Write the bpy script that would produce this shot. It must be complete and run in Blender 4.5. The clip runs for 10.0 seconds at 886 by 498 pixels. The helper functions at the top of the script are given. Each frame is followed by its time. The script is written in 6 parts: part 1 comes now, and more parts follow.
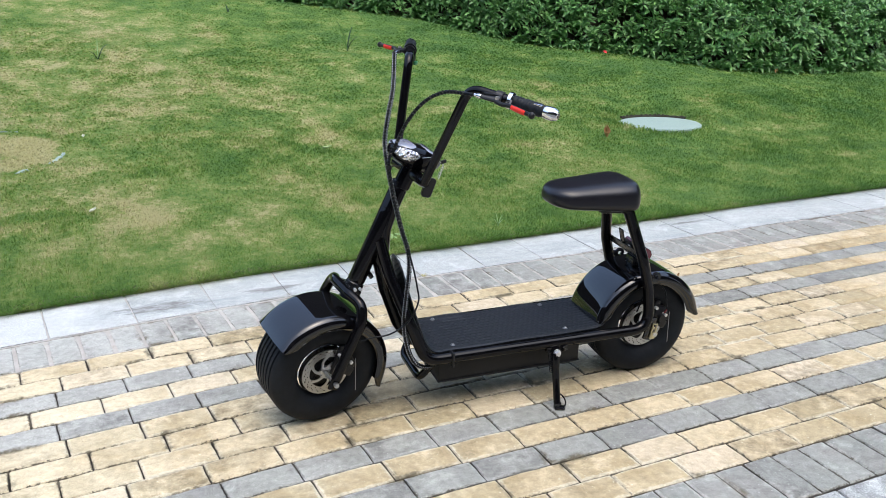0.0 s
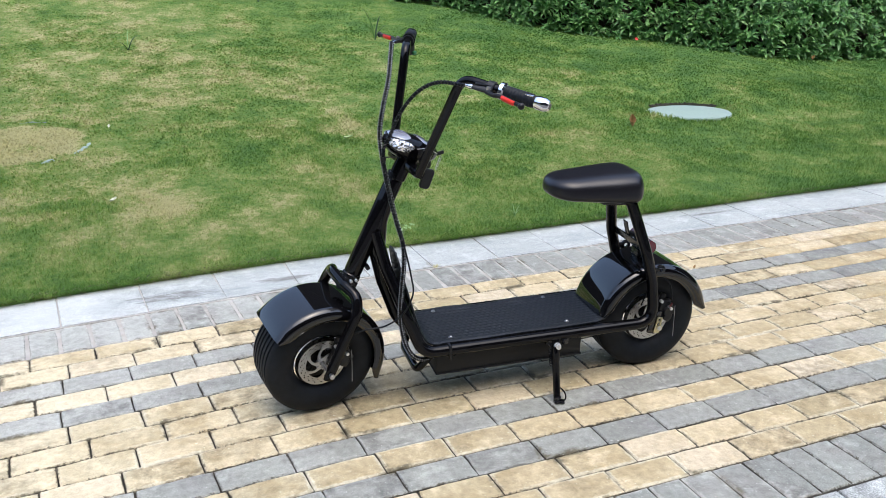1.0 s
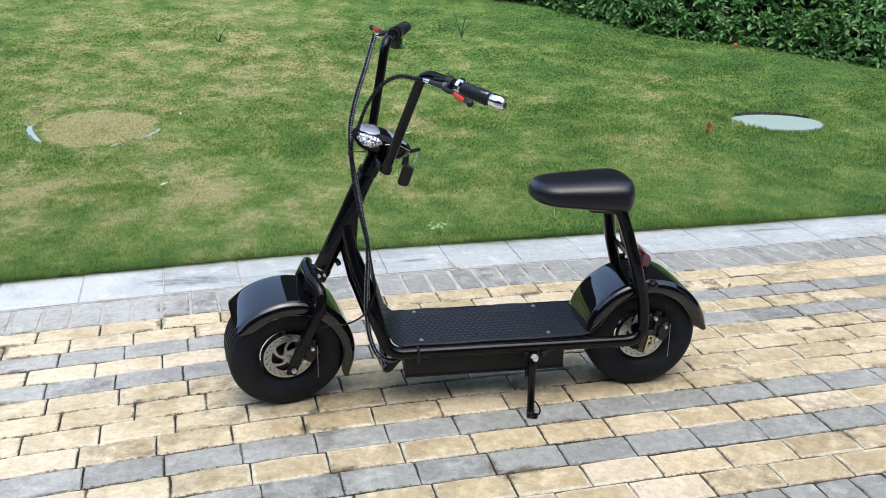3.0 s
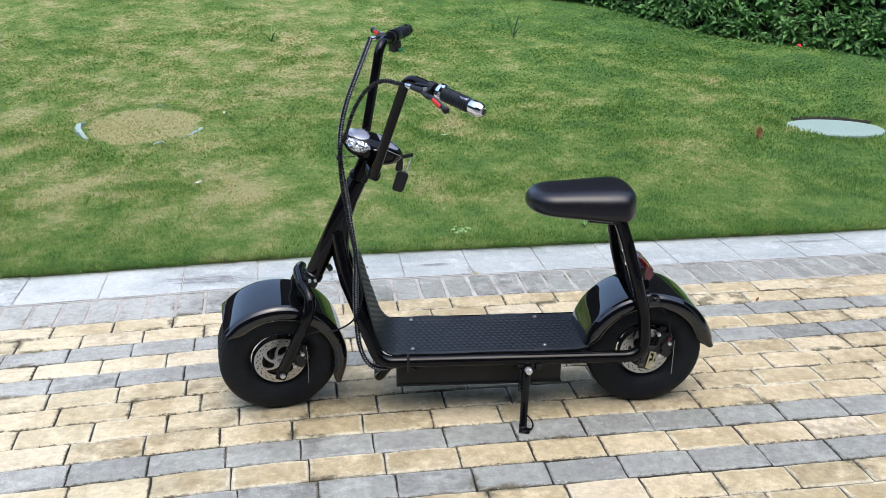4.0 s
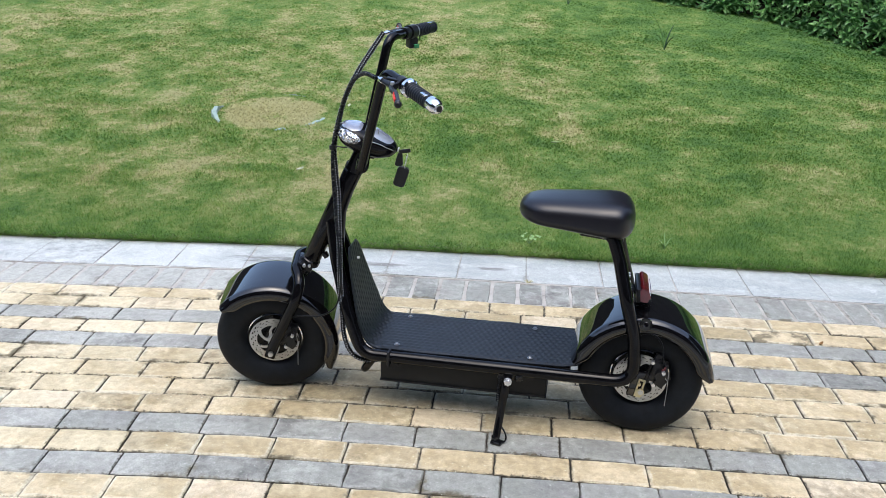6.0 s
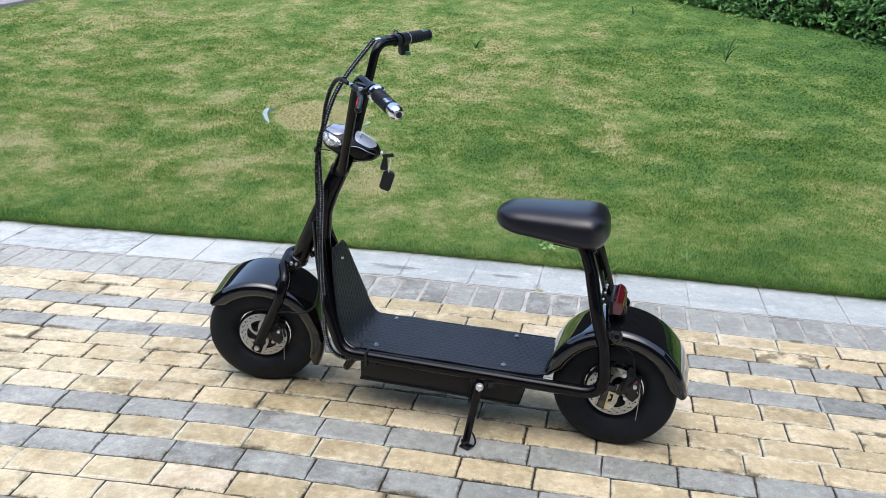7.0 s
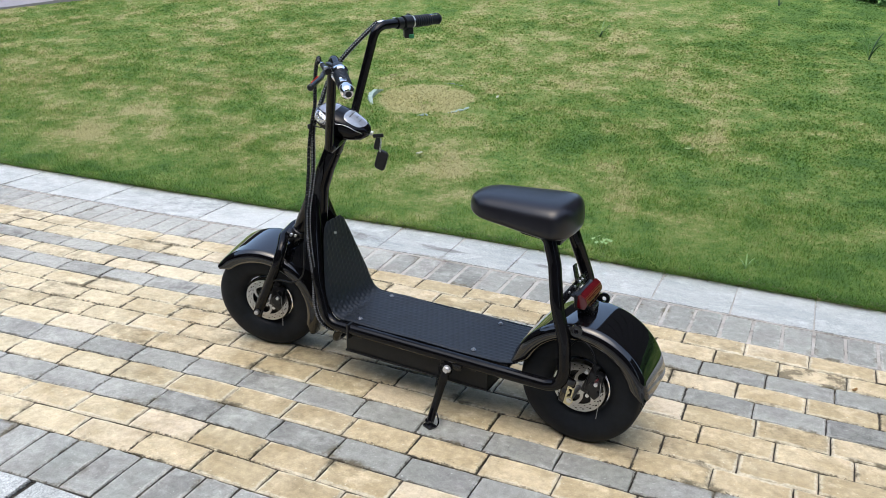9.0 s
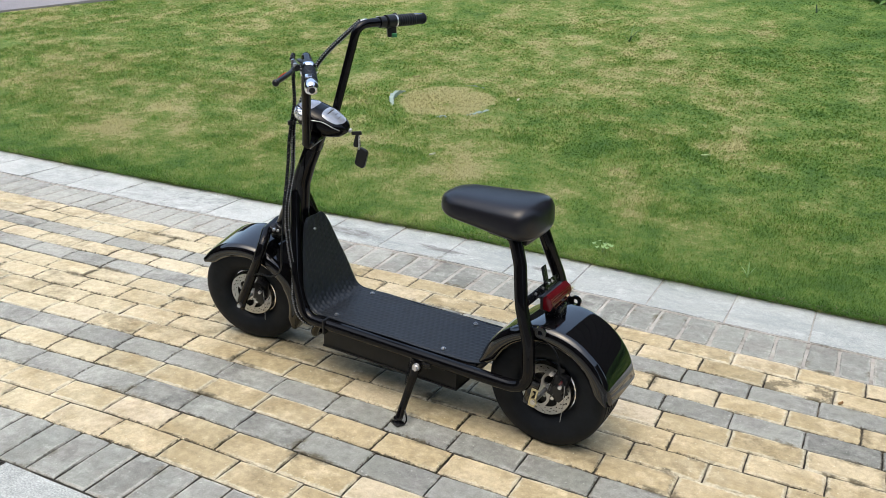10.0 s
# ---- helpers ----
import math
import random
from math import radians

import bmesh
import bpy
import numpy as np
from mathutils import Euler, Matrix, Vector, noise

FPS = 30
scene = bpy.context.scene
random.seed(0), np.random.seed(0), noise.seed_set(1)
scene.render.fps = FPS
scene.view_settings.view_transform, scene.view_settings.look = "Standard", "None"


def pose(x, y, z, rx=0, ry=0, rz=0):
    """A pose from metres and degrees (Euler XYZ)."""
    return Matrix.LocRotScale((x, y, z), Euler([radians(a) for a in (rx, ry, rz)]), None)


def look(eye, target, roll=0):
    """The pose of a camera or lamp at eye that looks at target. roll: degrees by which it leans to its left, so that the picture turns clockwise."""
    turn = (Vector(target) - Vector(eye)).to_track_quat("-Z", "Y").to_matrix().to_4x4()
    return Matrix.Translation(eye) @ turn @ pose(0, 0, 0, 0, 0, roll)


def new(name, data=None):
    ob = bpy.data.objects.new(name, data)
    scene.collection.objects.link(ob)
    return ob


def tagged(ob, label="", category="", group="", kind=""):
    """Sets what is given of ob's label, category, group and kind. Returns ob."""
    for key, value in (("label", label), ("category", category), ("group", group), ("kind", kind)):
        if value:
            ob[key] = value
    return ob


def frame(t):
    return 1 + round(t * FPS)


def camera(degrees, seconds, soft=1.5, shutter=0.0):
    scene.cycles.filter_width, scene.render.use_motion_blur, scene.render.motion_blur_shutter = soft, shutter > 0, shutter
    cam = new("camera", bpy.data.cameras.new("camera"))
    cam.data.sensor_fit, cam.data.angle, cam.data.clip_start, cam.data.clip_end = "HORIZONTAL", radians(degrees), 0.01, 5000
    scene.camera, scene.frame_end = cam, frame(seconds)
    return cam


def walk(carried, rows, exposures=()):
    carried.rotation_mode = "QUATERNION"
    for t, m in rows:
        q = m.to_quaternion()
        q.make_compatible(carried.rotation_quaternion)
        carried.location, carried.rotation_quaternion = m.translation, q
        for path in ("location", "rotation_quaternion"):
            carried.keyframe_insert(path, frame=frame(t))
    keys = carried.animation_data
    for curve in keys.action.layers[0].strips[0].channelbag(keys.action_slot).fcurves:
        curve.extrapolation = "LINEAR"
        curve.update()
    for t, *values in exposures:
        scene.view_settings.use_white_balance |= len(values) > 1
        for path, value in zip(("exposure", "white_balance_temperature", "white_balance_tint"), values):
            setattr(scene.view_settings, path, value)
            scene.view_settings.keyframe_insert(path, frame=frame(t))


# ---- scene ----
cam = camera(54.3, 10.0, soft=0.62)
PATH = [
    (0, (-1.806, -1.414, 1.382), (-1.015, 0.308, 0.743), 0.5),
    (0.5, (-1.741, -1.434, 1.385), (-0.997, 0.3, 0.722), 0.0),
    (1, (-1.672, -1.448, 1.385), (-0.973, 0.304, 0.721), -0.2),
    (1.5, (-1.529, -1.485, 1.379), (-0.904, 0.298, 0.722), 0.6),
    (2, (-1.38, -1.53, 1.367), (-0.811, 0.271, 0.708), 1.0),
    (2.5, (-1.296, -1.524, 1.356), (-0.797, 0.297, 0.698), 0.8),
    (4, (-0.975, -1.496, 1.367), (-0.711, 0.371, 0.701), 0.0),
    (4.5, (-0.799, -1.521, 1.36), (-0.644, 0.361, 0.704), 0.5),
    (5, (-0.658, -1.536, 1.346), (-0.597, 0.352, 0.689), 0.8),
    (5.5, (-0.54, -1.503, 1.327), (-0.598, 0.386, 0.674), 1.1),
    (5.7, (-0.486, -1.495, 1.341), (-0.589, 0.39, 0.682), 1.3),
    (6.8, (-0.138, -1.49, 1.351), (-0.472, 0.374, 0.708), 2.0),
    (7, (-0.086, -1.484, 1.361), (-0.449, 0.373, 0.713), 2.0),
    (7.5, (0.011, -1.445, 1.349), (-0.43, 0.397, 0.706), 1.6),
    (8, (0.128, -1.391, 1.351), (-0.396, 0.427, 0.703), 1.5),
    (8.5, (0.271, -1.365, 1.373), (-0.361, 0.413, 0.709), 1.6),
    (9, (0.46, -1.348, 1.372), (-0.272, 0.382, 0.686), 2.3),
    (9.5, (0.557, -1.313, 1.362), (-0.222, 0.401, 0.687), 2.5),
    (10, (0.663, -1.263, 1.368), (-0.169, 0.423, 0.686), 2.7),
]
LIGHT = [(0.0, 1.54, 6400, 8.5), (2.5, 1.53, 6400, 8.5), (4.5, 1.51, 6270, 8.5), (8.5, 1.46, 6300, 8.5), (9.0, 1.42, 6500, 7.5), (9.5, 1.38, 6930, 5.5), (10.0, 1.37, 6930, 5.5)]
walk(cam, [(t, look(eye, target, roll)) for t, eye, target, roll in PATH], LIGHT)

# ---- world, sun, exposure ----
world = bpy.data.worlds.new("world")
scene.world = world
world.use_nodes = True
wn = world.node_tree
sky = wn.nodes.new("ShaderNodeTexSky")
sky.sky_type = "NISHITA"
sky.sun_disc = False
sky.sun_elevation = radians(71)
sky.sun_rotation = radians(180)
sky.air_density, sky.dust_density, sky.ozone_density = 1.0, 3.2, 1.0
wn.links.new(sky.outputs[0], wn.nodes["Background"].inputs[0])
wn.nodes["Background"].inputs[1].default_value = 0.15

sun_data = bpy.data.lights.new("sun", "SUN")
sun_data.energy, sun_data.angle, sun_data.color = 0.3, radians(60), (1.0, 0.985, 0.96)
sun = new("sun", sun_data)
sun.matrix_world = look((0, -4.8, 14), (0, 0, 0))


# ---- materials ----
def material(name, base=(0.5, 0.5, 0.5), rough=0.5, metal=0.0, coat=0.0):
    m = bpy.data.materials.new(name)
    m.use_nodes = True
    b = m.node_tree.nodes["Principled BSDF"]
    b.inputs["Base Color"].default_value = (*base, 1)
    b.inputs["Roughness"].default_value = rough
    b.inputs["Metallic"].default_value = metal
    b.inputs["Coat Weight"].default_value = coat
    b.inputs["Coat Roughness"].default_value = 0.04
    return m, m.node_tree, b


def node(nt, kind, **values):
    n = nt.nodes.new(kind)
    for key, value in values.items():
        n.inputs[key.replace("_", " ")].default_value = value
    return n


def noise_of(nt, scale, detail=4.0, rough=0.6, coord="Object", vec=None):
    n = node(nt, "ShaderNodeTexNoise", Scale=scale, Detail=detail, Roughness=rough)
    if vec is None:
        vec = nt.nodes.new("ShaderNodeTexCoord").outputs[coord]
    nt.links.new(vec, n.inputs["Vector"])
    return n.outputs["Fac"]


def ramp_of(nt, fac, stops):
    r = nt.nodes.new("ShaderNodeValToRGB")
    els = r.color_ramp.elements
    while len(els) < len(stops):
        els.new(0.5)
    for e, (p, c) in zip(els, stops):
        e.position, e.color = p, (*c, 1) if len(c) == 3 else c
    nt.links.new(fac, r.inputs[0])
    return r.outputs[0]


def mixed(nt, fac, a, b, blend="MIX"):
    m = nt.nodes.new("ShaderNodeMix")
    m.data_type, m.blend_type = "RGBA", blend
    for sock, value in ((m.inputs[0], fac), (m.inputs[6], a), (m.inputs[7], b)):
        if isinstance(value, (int, float)):
            sock.default_value = value
        elif isinstance(value, tuple):
            sock.default_value = (*value, 1)
        else:
            nt.links.new(value, sock)
    return m.outputs[2]


def maths(nt, op, a, b=0.0):
    m = nt.nodes.new("ShaderNodeMath")
    m.operation = op
    for sock, value in zip(m.inputs, (a, b)):
        if isinstance(value, (int, float)):
            sock.default_value = value
        else:
            nt.links.new(value, sock)
    return m.outputs[0]


def bump_to(nt, b, height, strength=0.3, distance=0.002):
    n = node(nt, "ShaderNodeBump", Strength=strength, Distance=distance)
    nt.links.new(height, n.inputs["Height"])
    nt.links.new(n.outputs[0], b.inputs["Normal"])


def rough_to(nt, b, fac, low, high):
    r = nt.nodes.new("ShaderNodeMapRange")
    r.inputs["To Min"].default_value, r.inputs["To Max"].default_value = low, high
    nt.links.new(fac, r.inputs["Value"])
    nt.links.new(r.outputs[0], b.inputs["Roughness"])


def gloss_black(name, shine, coat=0.0):
    m, nt, b = material(name, (0.004, 0.004, 0.005), 0.06)
    b.inputs["Specular IOR Level"].default_value = shine
    n = noise_of(nt, 30, 5)
    nt.links.new(ramp_of(nt, n, [(0.3, (0.0022, 0.0022, 0.0027)), (0.75, (0.005, 0.005, 0.006))]), b.inputs["Base Color"])
    rough_to(nt, b, noise_of(nt, 90, 3), 0.02, 0.06)
    bump_to(nt, b, noise_of(nt, 160, 2), 0.02, 0.001)
    b.inputs["Coat Weight"].default_value, b.inputs["Coat Roughness"].default_value, b.inputs["Coat IOR"].default_value = coat, 0.01, 1.5
    return m


def satin_black(name="satin_black_paint", c=0.006, r0=0.18, r1=0.34):
    m, nt, b = material(name, (c, c, c), 0.4)
    b.inputs["Specular IOR Level"].default_value = 0.4
    n = noise_of(nt, 25, 5)
    nt.links.new(ramp_of(nt, n, [(0.3, (c * 0.75, c * 0.8, c * 0.95)), (0.8, (c * 1.6, c * 1.7, c * 1.95))]), b.inputs["Base Color"])
    rough_to(nt, b, noise_of(nt, 120, 3), r0, r1)
    bump_to(nt, b, noise_of(nt, 300, 2), 0.05, 0.001)
    return m


def rubber(name, c=0.02, r=0.75, scale=60, dust=0.0):
    m, nt, b = material(name, (c, c, c), r)
    b.inputs["Specular IOR Level"].default_value = 0.45 if "mat" in name else 0.2
    n = noise_of(nt, scale, 6, 0.7)
    nt.links.new(ramp_of(nt, n, [(0.3, (c * 0.6, c * 0.76, c * 1.0)), (0.62, (c * 1.0, c * 1.3, c * 1.75)), (0.9, (c * 1.1 + dust, c * 1.35 + dust, c * 1.7 + dust))]), b.inputs["Base Color"])
    rough_to(nt, b, noise_of(nt, 18, 4), r - 0.12, r + 0.1)
    bump_to(nt, b, noise_of(nt, 500, 3), 0.15, 0.0008)
    return m


def vinyl():
    m, nt, b = material("black_vinyl", (0.008, 0.008, 0.011), 0.4)
    v = nt.nodes.new("ShaderNodeTexVoronoi")
    v.inputs["Scale"].default_value = 420
    nt.links.new(nt.nodes.new("ShaderNodeTexCoord").outputs["Object"], v.inputs["Vector"])
    rough_to(nt, b, noise_of(nt, 12, 4), 0.26, 0.36)
    bump_to(nt, b, v.outputs["Distance"], 0.1, 0.0006)
    b.inputs["Specular IOR Level"].default_value = 0.47
    return m


def metal(name, c=(0.7, 0.7, 0.72), r=0.25):
    m, nt, b = material(name, c, r, 1.0)
    rough_to(nt, b, noise_of(nt, 80, 4), r * 0.7, r * 1.6)
    bump_to(nt, b, noise_of(nt, 400, 2), 0.03, 0.0005)
    return m


def plain(name, c, r=0.5, coat=0.0):
    m, nt, b = material(name, c, r, 0.0, coat)
    n = noise_of(nt, 60, 4)
    nt.links.new(ramp_of(nt, n, [(0.3, tuple(v * 0.85 for v in c)), (0.7, tuple(min(1, v * 1.12) for v in c))]), b.inputs["Base Color"])
    return m


def lamp_material():
    """Faceted reflector behind a clear cover."""
    m, nt, b = material("lamp_reflector", (0.7, 0.72, 0.75), 0.12, 0.85, 1.0)
    v = nt.nodes.new("ShaderNodeTexVoronoi")
    v.inputs["Scale"].default_value = 130
    nt.links.new(nt.nodes.new("ShaderNodeTexCoord").outputs["Object"], v.inputs["Vector"])
    nt.links.new(ramp_of(nt, v.outputs["Color"], [(0.12, (0.15, 0.155, 0.16)), (0.3, (0.75, 0.77, 0.8)), (0.9, (0.92, 0.93, 0.95))]), b.inputs["Base Color"])
    bump_to(nt, b, v.outputs["Distance"], 0.9, 0.006)
    return m


def random_of(nt, island):
    if island:
        return nt.nodes.new("ShaderNodeNewGeometry").outputs["Random Per Island"]
    return nt.nodes.new("ShaderNodeObjectInfo").outputs["Random"]


def paver_material(name, tones, stain, grain, island=False, streak=1.0, mottle=1.0, rims=None, size=(0.21, 0.105), dirty=0.56, speckle=0.42, streaks=()):
    m, nt, b = material(name, tones[1], 0.85)
    rnd = random_of(nt, island)
    pos = nt.nodes.new("ShaderNodeNewGeometry").outputs["Position"]
    base = ramp_of(nt, rnd, [(0.0, tones[0]), (0.35, tones[1]), (0.7, tones[2]), (1.0, tones[3])])
    # broad stains and wear that run over the joints
    run = nt.nodes.new("ShaderNodeVectorMath")
    run.operation = "MULTIPLY"
    run.inputs[1].default_value = (streak, 1.0, 1.0)
    nt.links.new(pos, run.inputs[0])
    blot = noise_of(nt, 5.5, 6, 0.65, vec=run.outputs[0])
    fac = ramp_of(nt, blot, [(0.44, (0, 0, 0)), (0.64, (0.68,) * 3)])
    col = mixed(nt, fac, base, stain)
    # bleached by weather towards one end of the way, in ragged patches
    sep = nt.nodes.new("ShaderNodeSeparateXYZ")
    nt.links.new(pos, sep.inputs[0])
    faded = nt.nodes.new("ShaderNodeMapRange")
    for key, value in (("From Min", -0.7), ("From Max", -2.0), ("To Min", -0.12), ("To Max", 0.16)):
        faded.inputs[key].default_value = value
    nt.links.new(sep.outputs[0], faded.inputs["Value"])
    wash = ramp_of(nt, maths(nt, "ADD", noise_of(nt, 3.4, 5, 0.65, vec=pos), faded.outputs[0]), [(0.46, (0, 0, 0)), (0.68, (0.62,) * 3)])
    col = mixed(nt, wash, col, tuple(min(0.62, v * 1.12 + 0.1) for v in tones[2]))
    # dirty patches that only some of the pieces carry
    own = maths(nt, "FRACT", maths(nt, "MULTIPLY", rnd, 17.31))
    gate = ramp_of(nt, own, [(0.6, (0, 0, 0)), (1.0, (1, 1, 1))])
    blot2 = ramp_of(nt, noise_of(nt, 14, 5, 0.7, vec=pos), [(0.42, (0, 0, 0)), (0.66, (0.8, 0.8, 0.8))])
    col = mixed(nt, maths(nt, "MULTIPLY", maths(nt, "MULTIPLY", gate, blot2), min(1.0, mottle * 1.2)), col, tuple(v * 0.42 for v in stain))
    # pale bloom
    pale = ramp_of(nt, noise_of(nt, 9, 5, 0.7, vec=pos), [(0.54, (0, 0, 0)), (0.66, (0.4, 0.4, 0.4))])
    col = mixed(nt, pale, col, tuple(min(0.8, v * 1.35 + 0.06) for v in tones[2]))
    if not island:
        # distance to the nearest edge of the piece, in metres, made ragged
        gen = nt.nodes.new("ShaderNodeSeparateXYZ")
        nt.links.new(nt.nodes.new("ShaderNodeTexCoord").outputs["Generated"], gen.inputs[0])
        ex, ey = (maths(nt, "MULTIPLY", maths(nt, "SUBTRACT", 0.5, maths(nt, "ABSOLUTE", maths(nt, "SUBTRACT", gen.outputs[k], 0.5))), size[k]) for k in (0, 1))
        edge = maths(nt, "MINIMUM", ex, ey)
        wide = maths(nt, "MULTIPLY", maths(nt, "SUBTRACT", noise_of(nt, 28, 5, 0.75, vec=pos), 0.5), 0.03)
        tight = maths(nt, "MULTIPLY", maths(nt, "SUBTRACT", noise_of(nt, 70, 5, 0.85, vec=pos), 0.5), 0.034)
        zone = noise_of(nt, 2.6, 4, 0.6, vec=pos)
        # bleached rims
        rim = ramp_of(nt, maths(nt, "MULTIPLY", maths(nt, "ADD", edge, wide), 30), [(0.16, (0.55,) * 3), (0.36, (0, 0, 0))])
        strong = ramp_of(nt, zone, [(0.42, (0.05,) * 3), (0.58, (1, 1, 1))])
        col = mixed(nt, maths(nt, "MULTIPLY", maths(nt, "MULTIPLY", rim, strong), 0.3 if size[0] > 0.3 else 1.0), col, rims or tuple(min(0.62, v * 1.05 + 0.13) for v in tones[3]))
        # moss and dirt along the joints, creeping farther in at places
        dirt = ramp_of(nt, maths(nt, "MULTIPLY", maths(nt, "ADD", edge, tight), 100), [(0.1, (0.85,) * 3), (0.36, (0, 0, 0))])
        grimy = ramp_of(nt, zone, [(0.44, (1, 1, 1)), (0.58, (0.2,) * 3)])
        col = mixed(nt, maths(nt, "MULTIPLY", maths(nt, "MULTIPLY", dirt, grimy), 0.35 + 0.65 * mottle if mottle > 0.5 else 0.3), col, (0.05, 0.043, 0.028))
        # the block's sides go darker below the top edge, unevenly
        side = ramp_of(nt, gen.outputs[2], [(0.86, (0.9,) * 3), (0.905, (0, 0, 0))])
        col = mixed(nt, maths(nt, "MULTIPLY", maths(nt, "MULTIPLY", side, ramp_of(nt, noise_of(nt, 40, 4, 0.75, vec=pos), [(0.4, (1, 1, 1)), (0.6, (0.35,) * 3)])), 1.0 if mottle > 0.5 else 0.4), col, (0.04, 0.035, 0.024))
        spread = noise_of(nt, 4.1 if dirty > 0.5 else 12, 5, 0.7, vec=pos)
        where = ramp_of(nt, spread, [(dirty, (0, 0, 0)), (dirty + 0.08, (0.8, 0.8, 0.8))])
        near_edge = ramp_of(nt, maths(nt, "MULTIPLY", maths(nt, "ADD", edge, wide), 30 if dirty > 0.5 else 4), [(0.25, (1, 1, 1)), (0.6, (0, 0, 0))])
        col = mixed(nt, maths(nt, "MULTIPLY", maths(nt, "MULTIPLY", near_edge, where), mottle), col, (0.1, 0.085, 0.05))
    # long dark weather streaks round given spots
    for sx, sy, rx, ry in streaks:
        gap = nt.nodes.new("ShaderNodeVectorMath")
        gap.operation = "SUBTRACT"
        gap.inputs[1].default_value = (sx, sy, 0)
        nt.links.new(pos, gap.inputs[0])
        scaled = nt.nodes.new("ShaderNodeVectorMath")
        scaled.operation = "MULTIPLY"
        scaled.inputs[1].default_value = (1 / rx, 1 / ry, 0)
        nt.links.new(gap.outputs[0], scaled.inputs[0])
        length = nt.nodes.new("ShaderNodeVectorMath")
        length.operation = "LENGTH"
        nt.links.new(scaled.outputs[0], length.inputs[0])
        long_pos = nt.nodes.new("ShaderNodeVectorMath")
        long_pos.operation = "MULTIPLY"
        long_pos.inputs[1].default_value = (0.22, 1.0, 1.0)
        nt.links.new(pos, long_pos.inputs[0])
        reach = nt.nodes.new("ShaderNodeMapRange")
        for key, value in (("From Min", 0.2), ("From Max", 1.2), ("To Min", 0.12), ("To Max", -0.4)):
            reach.inputs[key].default_value = value
        nt.links.new(length.outputs["Value"], reach.inputs["Value"])
        run_of = maths(nt, "ADD", noise_of(nt, 34, 6, 0.75, vec=long_pos.outputs[0]), reach.outputs[0])
        col = mixed(nt, ramp_of(nt, run_of, [(0.5, (0, 0, 0)), (0.66, (0.75,) * 3)]), col, (0.11, 0.108, 0.1))
    speck = noise_of(nt, grain, 3, 0.8, vec=pos)
    col = mixed(nt, speckle, col, ramp_of(nt, speck, [(0.3, (0.22, 0.22, 0.22)), (0.5, (0.5, 0.5, 0.5)), (0.7, (0.88, 0.88, 0.88))]), "OVERLAY")
    mott = noise_of(nt, 38, 5, 0.75, vec=pos)
    col = mixed(nt, 0.5 * mottle, col, ramp_of(nt, mott, [(0.3, (0.28, 0.28, 0.28)), (0.5, (0.5, 0.5, 0.5)), (0.7, (0.72, 0.72, 0.72))]), "OVERLAY")
    # pale grit and dark pits
    grit = ramp_of(nt, noise_of(nt, 105, 2, 0.6, vec=pos), [(0.67, (0, 0, 0)), (0.72, (0.6,) * 3)])
    col = mixed(nt, grit, col, tuple(min(0.7, v * 1.2 + 0.2) for v in tones[2]))
    pits = ramp_of(nt, noise_of(nt, 95, 4, 0.75, vec=pos), [(0.29, (1, 1, 1)), (0.36, (0, 0, 0))])
    col = mixed(nt, maths(nt, "MULTIPLY", pits, 0.6 * mottle), col, tuple(v * 0.3 for v in stain))
    nt.links.new(col, b.inputs["Base Color"])
    rough_to(nt, b, blot, 0.72, 0.95)
    h = mixed(nt, 0.5, noise_of(nt, 260, 4, 0.8, vec=pos), noise_of(nt, 45, 4, vec=pos))
    bump_to(nt, b, h, 0.35, 0.003)
    return m


TAN = [(0.36, 0.3, 0.178), (0.45, 0.372, 0.228), (0.492, 0.415, 0.268), (0.515, 0.446, 0.325)]
GREY = [(0.206, 0.214, 0.19), (0.246, 0.255, 0.227), (0.28, 0.289, 0.258), (0.226, 0.236, 0.211)]
BORDER = [(0.21, 0.222, 0.2), (0.25, 0.264, 0.238), (0.305, 0.318, 0.288), (0.192, 0.204, 0.184)]
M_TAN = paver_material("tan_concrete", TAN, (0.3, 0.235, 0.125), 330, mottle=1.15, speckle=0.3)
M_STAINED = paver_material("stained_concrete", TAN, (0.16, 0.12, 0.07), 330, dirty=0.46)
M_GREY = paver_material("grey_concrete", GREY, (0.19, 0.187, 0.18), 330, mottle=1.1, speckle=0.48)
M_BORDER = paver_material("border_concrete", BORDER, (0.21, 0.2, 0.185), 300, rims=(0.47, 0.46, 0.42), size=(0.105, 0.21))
M_TAN_I = paver_material("tan_concrete_joined", TAN, (0.33, 0.24, 0.12), 330, True)
M_GREY_I = paver_material("grey_concrete_joined", GREY, (0.19, 0.187, 0.18), 330, True)
M_BORDER_I = paver_material("border_concrete_joined", BORDER, (0.21, 0.2, 0.185), 300, True)
GRANITE = [(0.345, 0.372, 0.36), (0.362, 0.388, 0.377), (0.376, 0.402, 0.391), (0.35, 0.376, 0.365)]
M_GRANITE = paver_material("granite", GRANITE, (0.25, 0.285, 0.285), 420, streak=0.35, mottle=0.55, size=(0.32, 0.33), speckle=0.7, streaks=((-1.52, 2.08, 0.42, 0.12), (-1.0, 2.1, 0.3, 0.08), (-0.5, 2.12, 0.2, 0.05), (1.35, 2.2, 0.4, 0.05)))
M_GRANITE_NEAR = paver_material("speckled_granite", GRANITE, (0.285, 0.3, 0.298), 210, mottle=0.9, size=(0.63, 0.33), dirty=0.6, speckle=1.0)


